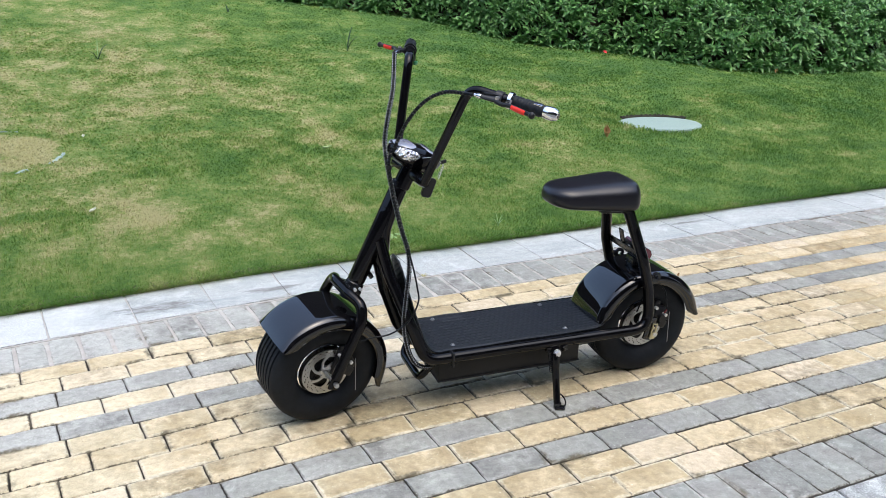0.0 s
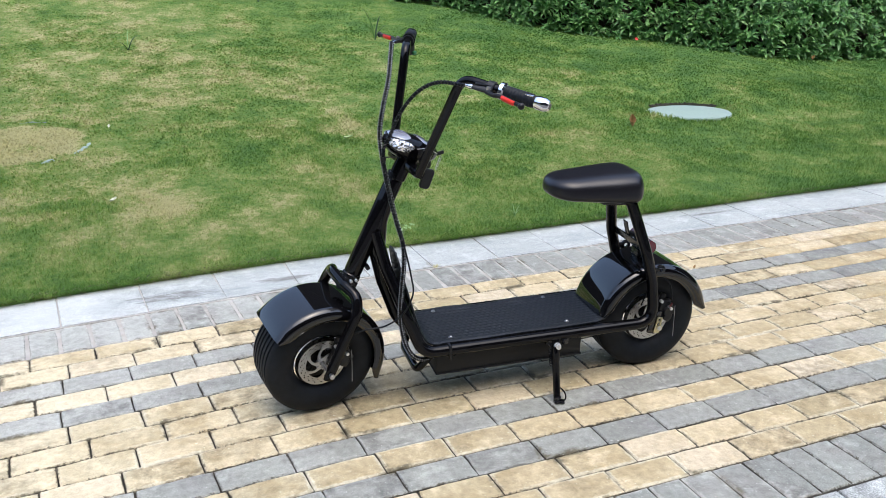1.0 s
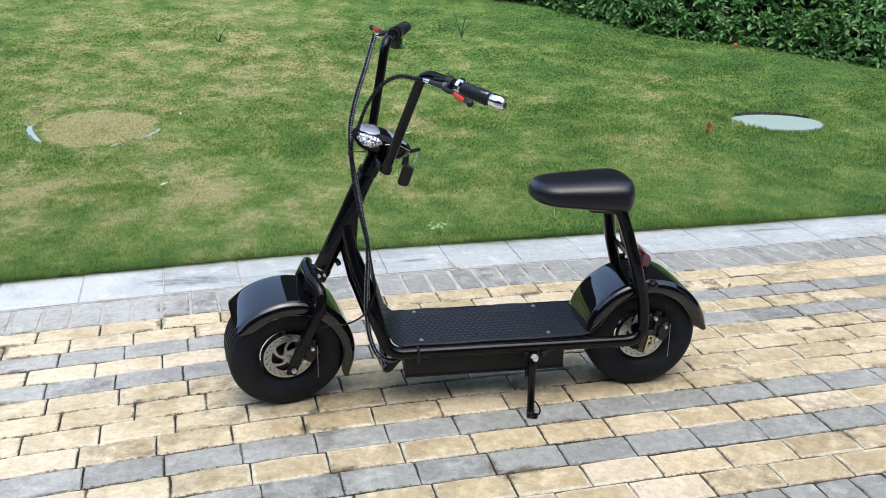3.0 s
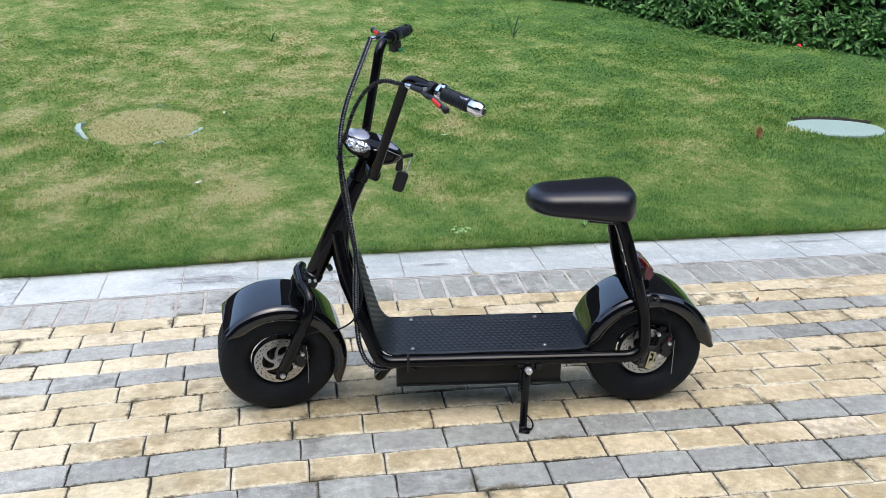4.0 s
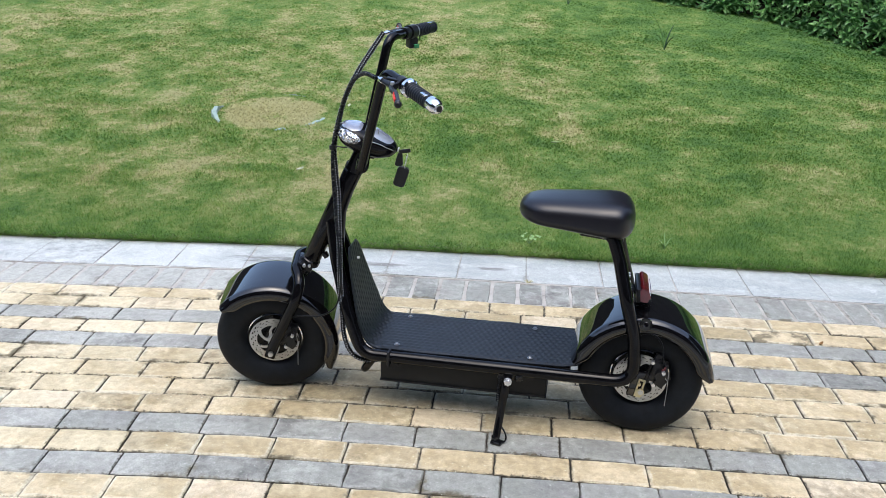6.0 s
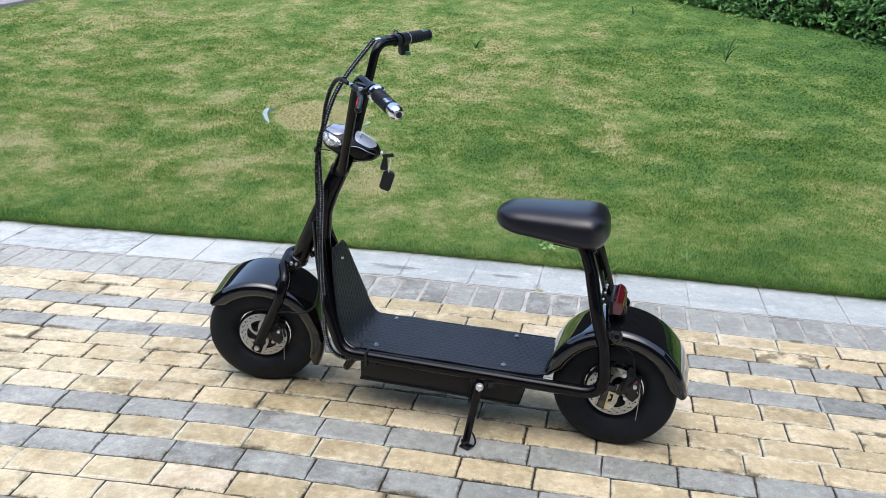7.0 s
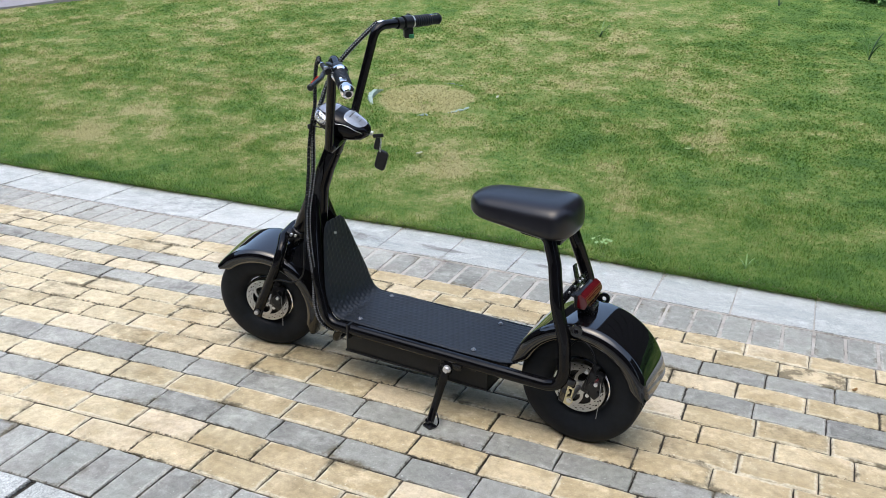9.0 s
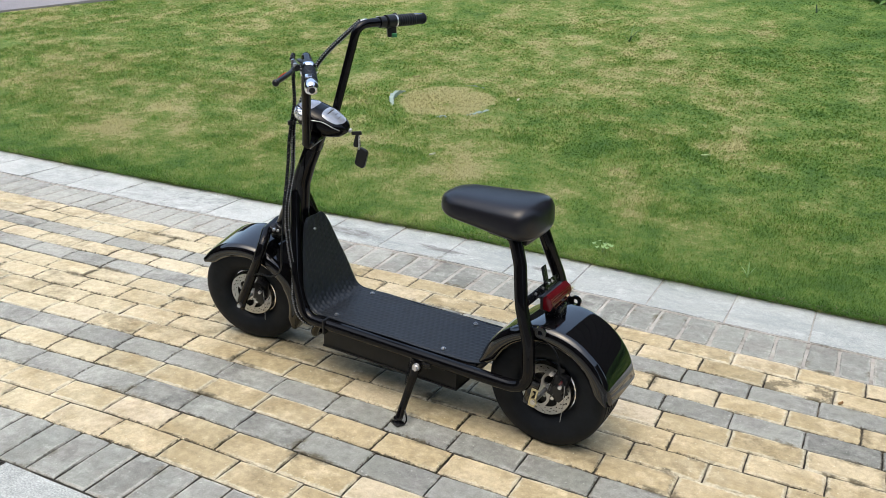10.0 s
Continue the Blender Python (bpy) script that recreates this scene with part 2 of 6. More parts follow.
def joint_material():
    m, nt, b = material("joint_sand", (0.1, 0.08, 0.06), 0.95)
    pos = nt.nodes.new("ShaderNodeNewGeometry").outputs["Position"]
    n = noise_of(nt, 3.2, 6, 0.7, vec=pos)
    f = noise_of(nt, 60, 4, 0.7, vec=pos)
    c = ramp_of(nt, n, [(0.35, (0.014, 0.012, 0.01)), (0.53, (0.03, 0.027, 0.02)), (0.66, (0.24, 0.215, 0.165))])
    nt.links.new(mixed(nt, 0.5, c, ramp_of(nt, f, [(0.3, (0.2, 0.2, 0.2)), (0.7, (0.8, 0.8, 0.8))]), "OVERLAY"), b.inputs["Base Color"])
    bump_to(nt, b, f, 0.8, 0.003)
    return m


def mortar_material():
    m, nt, b = material("pale_mortar", (0.4, 0.37, 0.31), 0.95)
    pos = nt.nodes.new("ShaderNodeNewGeometry").outputs["Position"]
    n = noise_of(nt, 5, 5, 0.7, vec=pos)
    # the mortar is clean towards one end of the way and grimy towards the other
    sep = nt.nodes.new("ShaderNodeSeparateXYZ")
    nt.links.new(pos, sep.inputs[0])
    grime = nt.nodes.new("ShaderNodeMapRange")
    for key, value in (("From Min", -0.9), ("From Max", 1.6), ("To Min", 0.05), ("To Max", -0.06)):
        grime.inputs[key].default_value = value
    nt.links.new(sep.outputs[0], grime.inputs["Value"])
    n = maths(nt, "ADD", n, grime.outputs[0])
    nt.links.new(ramp_of(nt, n, [(0.34, (0.15, 0.137, 0.115)), (0.44, (0.31, 0.295, 0.265)), (0.7, (0.46, 0.445, 0.41))]), b.inputs["Base Color"])
    bump_to(nt, b, noise_of(nt, 120, 4, vec=pos), 0.7, 0.002)
    return m


def asphalt(name, c):
    m, nt, b = material(name, c, 0.9)
    pos = nt.nodes.new("ShaderNodeNewGeometry").outputs["Position"]
    n = noise_of(nt, 1.3, 5, vec=pos)
    g = noise_of(nt, 180, 3, 0.8, vec=pos)
    col = ramp_of(nt, n, [(0.3, tuple(v * 0.85 for v in c)), (0.7, tuple(v * 1.15 for v in c))])
    nt.links.new(mixed(nt, 0.4, col, ramp_of(nt, g, [(0.3, (0.25,) * 3), (0.7, (0.8,) * 3)]), "OVERLAY"), b.inputs["Base Color"])
    bump_to(nt, b, g, 0.5, 0.003)
    return m


RING_X, RING_Y, RING_R = -2.13, 4.34, 0.385


def lawn_tint(nt, rnd):
    """Green to straw over the lawn: broad patches, small tufts and single blades."""
    pos = nt.nodes.new("ShaderNodeNewGeometry").outputs["Position"]
    big = noise_of(nt, 1.15, 4, 0.6, vec=pos)
    mid = noise_of(nt, 4.2, 6, 0.64, vec=pos)
    fine = noise_of(nt, 30, 4, 0.75, vec=pos)
    v = maths(nt, "ADD", maths(nt, "MULTIPLY", maths(nt, "SUBTRACT", big, 0.5), 1.0), maths(nt, "MULTIPLY", maths(nt, "SUBTRACT", mid, 0.5), 1.9))
    v = maths(nt, "ADD", v, maths(nt, "MULTIPLY", maths(nt, "SUBTRACT", fine, 0.5), 1.0))
    v = maths(nt, "ADD", v, 1.183)
    # the dry round patch inside the buried ring
    flat = nt.nodes.new("ShaderNodeVectorMath")
    flat.operation = "MULTIPLY"
    flat.inputs[1].default_value = (1, 1, 0)
    nt.links.new(pos, flat.inputs[0])
    away = nt.nodes.new("ShaderNodeVectorMath")
    away.operation = "DISTANCE"
    away.inputs[1].default_value = (RING_X, RING_Y, 0)
    nt.links.new(flat.outputs[0], away.inputs[0])
    dry = ramp_of(nt, away.outputs["Value"], [(RING_R - 0.07, (0.42,) * 3), (RING_R - 0.01, (0, 0, 0))])
    v = maths(nt, "ADD", v, dry)
    # a greener strip along the kerb
    sep = nt.nodes.new("ShaderNodeSeparateXYZ")
    nt.links.new(pos, sep.inputs[0])
    strip = nt.nodes.new("ShaderNodeMapRange")
    for key, value in (("From Min", 2.2), ("From Max", 2.75), ("To Min", -0.22), ("To Max", 0.0)):
        strip.inputs[key].default_value = value
    nt.links.new(sep.outputs[1], strip.inputs["Value"])
    v = maths(nt, "ADD", v, strip.outputs[0])
    lush = nt.nodes.new("ShaderNodeMapRange")
    for key, value in (("From Min", -1.4), ("From Max", 1.8), ("To Min", 0.1), ("To Max", -0.14)):
        lush.inputs[key].default_value = value
    nt.links.new(sep.outputs[0], lush.inputs["Value"])
    v = maths(nt, "ADD", v, lush.outputs[0])
    # and a greener one in front of the hedge
    near_hedge = nt.nodes.new("ShaderNodeMapRange")
    for key, value in (("From Min", 6.8), ("From Max", 7.5), ("To Min", 0.0), ("To Max", -0.17)):
        near_hedge.inputs[key].default_value = value
    nt.links.new(maths(nt, "ADD", sep.outputs[1], maths(nt, "MULTIPLY", sep.outputs[0], 0.8)), near_hedge.inputs["Value"])
    v = maths(nt, "ADD", v, near_hedge.outputs[0])
    if rnd is not None:
        v = maths(nt, "ADD", v, maths(nt, "MULTIPLY", maths(nt, "SUBTRACT", rnd, 0.15), 0.2))
    return maths(nt, "SUBTRACT", maths(nt, "MULTIPLY", v, 0.6), 0.148)


def grass_material():
    m, nt, b = material("grass_blades", (0.08, 0.16, 0.03), 0.6)
    rnd = nt.nodes.new("ShaderNodeNewGeometry").outputs["Random Per Island"]
    v = lawn_tint(nt, rnd)
    col = ramp_of(nt, v, [(0.28, (0.069, 0.173, 0.031)), (0.46, (0.107, 0.221, 0.037)), (0.58, (0.168, 0.281, 0.053)), (0.7, (0.259, 0.336, 0.091)), (0.84, (0.481, 0.460, 0.214))])
    shade = ramp_of(nt, maths(nt, "FRACT", maths(nt, "MULTIPLY", rnd, 31.7)), [(0.0, (0.88,) * 3), (0.5, (1.0,) * 3), (1.0, (1.1,) * 3)])
    col = mixed(nt, 1.0, col, shade, "MULTIPLY")
    # older and younger tufts
    pos = nt.nodes.new("ShaderNodeNewGeometry").outputs["Position"]
    age = ramp_of(nt, noise_of(nt, 16, 5, 0.8, vec=pos), [(0.32, (0.82, 0.84, 0.82)), (0.5, (1.0, 1.0, 1.02)), (0.68, (1.16, 1.13, 1.2))])
    col = mixed(nt, 1.0, col, age, "MULTIPLY")
    nt.links.new(col, b.inputs["Base Color"])
    b.inputs["Specular IOR Level"].default_value = 0.3
    tr = nt.nodes.new("ShaderNodeBsdfTranslucent")
    nt.links.new(col, tr.inputs[0])
    mx = nt.nodes.new("ShaderNodeMixShader")
    mx.inputs[0].default_value = 0.48
    nt.links.new(b.outputs[0], mx.inputs[1])
    nt.links.new(tr.outputs[0], mx.inputs[2])
    nt.links.new(mx.outputs[0], nt.nodes["Material Output"].inputs[0])
    return m


def soil_material():
    m, nt, b = material("lawn_soil", (0.1, 0.12, 0.04), 0.95)
    v = lawn_tint(nt, None)
    pos = nt.nodes.new("ShaderNodeNewGeometry").outputs["Position"]
    v = maths(nt, "ADD", v, 0.05)
    col = ramp_of(nt, v, [(0.28, (0.063, 0.158, 0.028)), (0.46, (0.097, 0.199, 0.033)), (0.58, (0.148, 0.248, 0.047)), (0.7, (0.228, 0.295, 0.080)), (0.84, (0.416, 0.398, 0.186))])
    f = noise_of(nt, 150, 4, 0.8, vec=pos)
    nt.links.new(mixed(nt, 0.5, col, ramp_of(nt, f, [(0.25, (0.3,) * 3), (0.75, (0.85,) * 3)]), "OVERLAY"), b.inputs["Base Color"])
    bump_to(nt, b, f, 1.0, 0.02)
    return m


def leaf_material(name, c0, c1, c2):
    m, nt, b = material(name, c1, 0.42)
    rnd = nt.nodes.new("ShaderNodeNewGeometry").outputs["Random Per Island"]
    col = ramp_of(nt, rnd, [(0.0, c0), (0.55, c1), (1.0, c2)])
    nt.links.new(mixed(nt, 0.35, col, ramp_of(nt, noise_of(nt, 40, 3), [(0.3, (0.3,) * 3), (0.7, (0.7,) * 3)]), "OVERLAY"), b.inputs["Base Color"])
    b.inputs["Roughness"].default_value = 0.4
    tr = nt.nodes.new("ShaderNodeBsdfTranslucent")
    nt.links.new(col, tr.inputs[0])
    mx = nt.nodes.new("ShaderNodeMixShader")
    mx.inputs[0].default_value = 0.2
    nt.links.new(b.outputs[0], mx.inputs[1])
    nt.links.new(tr.outputs[0], mx.inputs[2])
    nt.links.new(mx.outputs[0], nt.nodes["Material Output"].inputs[0])
    return m


M_JOINT, M_MORTAR = joint_material(), mortar_material()
M_SOIL, M_GRASS = soil_material(), grass_material()
M_LEAF = leaf_material("hedge_leaves", (0.055, 0.16, 0.042), (0.11, 0.27, 0.075), (0.21, 0.4, 0.125))
# stem brown, used too for the sheet that darkens the hedge's inside
M_BARK_SHADE = plain("hedge_stems_and_shade", (0.035, 0.028, 0.018), 0.9)
M_ROAD = asphalt("asphalt", (0.23, 0.225, 0.245))
M_NEAR = asphalt("near_asphalt", (0.13, 0.13, 0.128))
M_COVER = plain("pale_green_plastic", (0.27, 0.36, 0.32), 0.6)
M_BLACK, M_FRAME, M_SATIN = gloss_black("gloss_black_paint", 0.22, 1.0), gloss_black("frame_black_paint", 0.24), satin_black()
M_ZINC = metal("zinc_plate", (0.78, 0.79, 0.81), 0.45)
M_TYRE, M_MAT, M_GRIP = rubber("tyre_rubber", 0.0095, 0.6, 30, 0.005), rubber("mat_rubber", 0.0095, 0.46, 40, 0.004), rubber("grip_rubber", 0.012, 0.5, 80)
M_SEAT = vinyl()
M_STEEL, M_CHROME, M_BRASS = metal("brushed_steel", (0.62, 0.62, 0.62), 0.3), metal("chrome", (0.8, 0.8, 0.82), 0.1), metal("zinc_yellow", (0.62, 0.57, 0.38), 0.3)
M_DISC, M_BOLT = metal("disc_steel", (0.5, 0.515, 0.54), 0.28), metal("bolt_steel", (0.36, 0.37, 0.39), 0.35)
M_BOX = satin_black("battery_box_black", 0.005, 0.45, 0.6)
M_RED, M_LENSRED = plain("red_plastic", (0.75, 0.03, 0.015), 0.35), plain("red_lens", (0.085, 0.003, 0.006), 0.08, 0.7)
M_PLASTIC = satin_black("black_plastic", 0.007, 0.25, 0.4)
M_LAMP = lamp_material()
M_SMOKE = plain("clear_lens_cover", (0.24, 0.26, 0.32), 0.08, 1.0)
M_DISPLAY = plain("display_glass", (0.26, 0.29, 0.34), 0.06, 1.0)
for m in (M_SMOKE, M_DISPLAY):
    m.node_tree.nodes["Principled BSDF"].inputs["Coat IOR"].default_value = 1.9
M_GREEN = plain("green_button", (0.03, 0.2, 0.08), 0.4)
M_CABLE, M_SILVER = rubber("cable_sleeve", 0.005, 0.4, 200), plain("cable_fleck", (0.32, 0.34, 0.37), 0.35)
M_WRAP = satin_black("wrap_black", 0.005, 0.2, 0.3)
M_DRYLEAF, M_PETAL = plain("dry_leaf", (0.33, 0.19, 0.075), 0.8), plain("red_petals", (0.6, 0.03, 0.03), 0.6)
M_THATCH = leaf_material("dead_thatch", (0.03, 0.027, 0.013), (0.08, 0.07, 0.032), (0.27, 0.23, 0.11))
M_EARTH = plain("dark_soil", (0.02, 0.018, 0.01), 0.95)
M_PALELEAF = plain("pale_green_leaf", (0.34, 0.46, 0.2), 0.5)
M_WEED, M_WEEDDARK = plain("weed_green", (0.26, 0.42, 0.16), 0.5), plain("dark_weed_green", (0.02, 0.065, 0.02), 0.6)
M_SCRAP, M_STRAW = plain("pale_scrap", (0.6, 0.62, 0.5), 0.7), plain("straw_leaf", (0.45, 0.42, 0.2), 0.7)


# ---- mesh helpers ----
def finish(me, mat, smooth=True, angle=35):
    me.materials.append(mat)
    if smooth:
        me.polygons.foreach_set("use_smooth", [True] * len(me.polygons))
        me.set_sharp_from_angle(angle=radians(angle))
    me.update()
    return me


def mesh_of(name, bm, mat, smooth=True, angle=35):
    me = bpy.data.meshes.new(name)
    bmesh.ops.recalc_face_normals(bm, faces=bm.faces[:])
    bm.to_mesh(me)
    bm.free()
    return finish(me, mat, smooth, angle)


def part(name, bm, mat, parent, label="", smooth=True, angle=35):
    ob = new(name, mesh_of(name, bm, mat, smooth, angle))
    ob.parent = parent
    return tagged(ob, label)


def thing(name, bm, mat, label, category, kind="", group="", smooth=True):
    return tagged(new(name, mesh_of(name, bm, mat, smooth)), label, category, group, kind)


def fillet(points, radius, steps=6):
    """A polyline with its corners rounded; radius may be a number or one a corner."""
    pts = [Vector(p) for p in points]
    out = [pts[0]]
    for i in range(1, len(pts) - 1):
        r = radius if isinstance(radius, (int, float)) else radius[i - 1]
        a, b = pts[i - 1] - pts[i], pts[i + 1] - pts[i]
        la, lb = a.length, b.length
        a, b = a / la, b / lb
        half = a.angle(b) / 2
        d = min(r / max(math.tan(half), 1e-3), la * 0.48, lb * 0.48)
        p, q = pts[i] + a * d, pts[i] + b * d
        for k in range(steps + 1):
            u = k / steps
            out.append((1 - u) ** 2 * p + 2 * u * (1 - u) * pts[i] + u * u * q)
    out.append(pts[-1])
    return out


def spline(points, steps=8):
    """A smooth curve through the points."""
    p = [Vector(q) for q in points]
    p = [2 * p[0] - p[1]] + p + [2 * p[-1] - p[-2]]
    out = []
    for i in range(1, len(p) - 2):
        for k in range(steps):
            u = k / steps
            out.append(0.5 * (2 * p[i] + (p[i + 1] - p[i - 1]) * u + (2 * p[i - 1] - 5 * p[i] + 4 * p[i + 1] - p[i + 2]) * u * u + (3 * p[i] - p[i - 1] - 3 * p[i + 1] + p[i + 2]) * u ** 3))
    out.append(p[-2])
    return out


def sweep(bm, path, radius, n=12, caps=True, flat=1.0):
    """A tube along the path. radius: a number, or a function of the share of the way."""
    path = [Vector(p) for p in path]
    t0 = (path[1] - path[0]).normalized()
    side = t0.orthogonal().normalized()
    rings = []
    for i, p in enumerate(path):
        t = (path[min(i + 1, len(path) - 1)] - path[max(i - 1, 0)]).normalized()
        side = (side - t * side.dot(t)).normalized()
        up = t.cross(side)
        r = radius(i / (len(path) - 1)) if callable(radius) else radius
        rings.append([bm.verts.new(p + (side * math.cos(a) + up * math.sin(a) * flat) * r) for a in (2 * math.pi * k / n for k in range(n))])
    for a, b in zip(rings, rings[1:]):
        for k in range(n):
            bm.faces.new((a[k], a[(k + 1) % n], b[(k + 1) % n], b[k]))
    if caps:
        bm.faces.new(rings[0][::-1])
        bm.faces.new(rings[-1])
    return bm


def tube(path, radius, n=12, caps=True, flat=1.0):
    return sweep(bmesh.new(), path, radius, n, caps, flat)


def block(bm, size, at=(0, 0, 0), turn=(0, 0, 0), bevel=0.003, segs=2):
    made = bmesh.ops.create_cube(bm, size=1, matrix=Matrix.Diagonal((*size, 1)))["verts"]
    if bevel:
        edges = list({e for v in made for e in v.link_edges})
        made = bmesh.ops.bevel(bm, geom=edges, offset=bevel, segments=segs, profile=0.5, affect="EDGES")["verts"]
        made = list({v for v in made})
    m = Matrix.Translation(at) @ Euler([radians(a) for a in turn]).to_matrix().to_4x4()
    bmesh.ops.transform(bm, matrix=m, verts=made)
    return bm


def lathe(profile, segs=48, closed=True, centre=(0, 0, 0), bm=None):
    """Turns (r, y) pairs round the y axis."""
    bm = bm or bmesh.new()
    c = Vector(centre)
    rings = [[bm.verts.new(c + Vector((r * math.cos(a), y, r * math.sin(a)))) for a in (2 * math.pi * k / segs for k in range(segs))] for r, y in profile]
    n = len(rings)
    for i in range(n if closed else n - 1):
        a, b = rings[i], rings[(i + 1) % n]
        for k in range(segs):
            bm.faces.new((a[k], a[(k + 1) % segs], b[(k + 1) % segs], b[k]))
    return bm


def rod(a, b, r, n=12, bm=None, bevel=0.0):
    a, b = Vector(a), Vector(b)
    d = (b - a).normalized()
    if not bevel:
        return sweep(bm or bmesh.new(), [a, b], r, n)
    rr = [r - bevel, r, r, r - bevel]
    ps = [a, a + d * bevel, b - d * bevel, b]
    return sweep(bm or bmesh.new(), ps, lambda u, k=[0]: rr[min(3, round(u * 3))], n)


def sheet(points_grid, thickness=0.003):
    """A solid skin from a grid of points, thickened downwards along its normals."""
    g = [[Vector(p) for p in row] for row in points_grid]
    rows, cols = len(g), len(g[0])
    bm = bmesh.new()
    top, low = [], []
    for i in range(rows):
        ta, la = [], []
        for j in range(cols):
            du = g[min(i + 1, rows - 1)][j] - g[max(i - 1, 0)][j]
            dv = g[i][min(j + 1, cols - 1)] - g[i][max(j - 1, 0)]
            nrm = du.cross(dv).normalized()
            ta.append(bm.verts.new(g[i][j]))
            la.append(bm.verts.new(g[i][j] - nrm * thickness))
        top.append(ta)
        low.append(la)
    for i in range(rows - 1):
        for j in range(cols - 1):
            bm.faces.new((top[i][j], top[i + 1][j], top[i + 1][j + 1], top[i][j + 1]))
            bm.faces.new((low[i][j], low[i][j + 1], low[i + 1][j + 1], low[i + 1][j]))
    for i in range(rows - 1):
        bm.faces.new((top[i][0], low[i][0], low[i + 1][0], top[i + 1][0]))
        bm.faces.new((top[i][-1], top[i + 1][-1], low[i + 1][-1], low[i][-1]))
    for j in range(cols - 1):
        bm.faces.new((top[0][j], top[0][j + 1], low[0][j + 1], low[0][j]))
        bm.faces.new((top[-1][j], low[-1][j], low[-1][j + 1], top[-1][j + 1]))
    return bm


def from_arrays(name, verts, faces, mat):
    """A mesh from numpy arrays; faces is a list of arrays of equal-sided polygons."""
    me = bpy.data.meshes.new(name)
    me.vertices.add(len(verts))
    me.vertices.foreach_set("co", np.ascontiguousarray(verts, dtype=np.float32).ravel())
    loops = np.concatenate([f.ravel() for f in faces]).astype(np.int32)
    sizes = np.concatenate([np.full(len(f), f.shape[1]) for f in faces]).astype(np.int32)
    me.loops.add(len(loops))
    me.loops.foreach_set("vertex_index", loops)
    me.polygons.add(len(sizes))
    me.polygons.foreach_set("loop_start", np.concatenate([[0], np.cumsum(sizes)[:-1]]).astype(np.int32))
    me.materials.append(mat)
    me.update(calc_edges=True)
    me.validate()
    return me


# ---- the ground plan ----
ROW, ROW0, ROWS_N = 0.1104, 0.2, 14
FAR_LINE, KERB_IN, KERB_OUT = ROW0 + ROW * ROWS_N, 1.978, 2.315


def bend(x):
    """The paved way bends gently towards its near side beyond x = -1.1."""
    d = -1.1 - x
    s = 0.12
    soft = s * math.log1p(math.exp(max(-40, min(40, d / s))))
    d2 = d - 1.2
    soft2 = s * math.log1p(math.exp(max(-40, min(40, d2 / s))))
    return -0.08 * soft + 0.04 * soft2


def lawn_rise(d):
    """Height of the lawn d metres beyond the kerb."""
    d = np.asarray(d, dtype=float)
    c = np.clip(d, 0, 7.0)
    z = 0.016 + 0.085 * c + 0.012 * c * c
    return z + np.clip(d - 7.0, 0, 30) * 0.12


BEND_X = np.linspace(-40, 40, 1601)
BEND_Y = np.array([bend(x) for x in BEND_X])


COVER = (2.57, 4.045, 0.325)
COVER_Z = 0.157


def lawn_z(x, y):
    """Height of the turf, cut level round the sunken cover."""
    z = lawn_rise(np.asarray(y) - KERB_OUT - np.interp(x, BEND_X, BEND_Y))
    far = np.hypot(np.asarray(x) - COVER[0], np.asarray(y) - COVER[1])
    z = np.minimum(z, COVER_Z + 0.02 + 0.3 * np.clip(far - COVER[2] - 0.04, 0, None))
    cut = np.clip((COVER[2] + 0.032 - far) / 0.022, 0, 1)
    return z + (np.minimum(z, COVER_Z - 0.03) - z) * cut


def ground_sheet():
    xs = np.concatenate([[-600, -250, -100, -50, -30, -20], np.arange(-14, -9, 0.25), np.arange(-9, 2.1, 0.08), np.arange(2.1, 3.06, 0.02), np.arange(3.08, 7, 0.08), np.arange(7, 14.01, 0.25), [20, 30, 50, 100, 250, 600]])
    ds = np.concatenate([[-600, -200, -60, -20, -8, -4, -2.6, -0.02], [0.0, 0.05], np.arange(0.12, 1.26, 0.08), np.arange(1.28, 2.2, 0.02), np.arange(2.24, 4, 0.08), np.arange(4, 12, 0.2), [14, 18, 25, 37, 60, 150, 600]])
    X, D = np.meshgrid(xs, ds, indexing="ij")
    Y = D + KERB_OUT + np.interp(X, BEND_X, BEND_Y)
    Z = np.where(D < -0.01, -0.06, lawn_z(X, Y))
    Z = Z + np.where(D > 0.1, 0.012 * np.sin(X * 2.1 + Y) * np.sin(Y * 1.7 - X * 0.6), 0)
    n, m = X.shape
    idx = np.arange(n * m).reshape(n, m)
    f = np.stack([idx[:-1, :-1], idx[1:, :-1], idx[1:, 1:], idx[:-1, 1:]], -1).reshape(-1, 4)
    me = from_arrays("ground", np.stack([X, Y, Z], -1).reshape(-1, 3), [f], M_SOIL)
    me.polygons.foreach_set("use_smooth", [True] * len(me.polygons))
    return tagged(new("ground", me), "gently rising lawn ground of soil and thatch beyond the kerb", "ground", kind="structure")


ground_sheet()


def strip(name, y0, y1, z, mat, label, category, x0=-14.0, x1=9.0, step=0.25, follow=True):
    """A flat band along the way, with a little thickness."""
    bm = bmesh.new()
    n = int(round((x1 - x0) / step))
    rows = []
    for i in range(n + 1):
        x = x0 + (x1 - x0) * i / n
        b = bend(x) if follow else 0.0
        rows.append([bm.verts.new((x, y0 + b, z)), bm.verts.new((x, y1 + b, z)), bm.verts.new((x, y1 + b, z - 0.05)), bm.verts.new((x, y0 + b, z - 0.05))])
    for a, b in zip(rows, rows[1:]):
        for k in range(4):
            bm.faces.new((a[k], b[k], b[(k + 1) % 4], a[(k + 1) % 4]))
    bm.faces.new(rows[0])
    bm.faces.new(rows[-1][::-1])
    return thing(name, bm, mat, label, category, "structure", smooth=False)


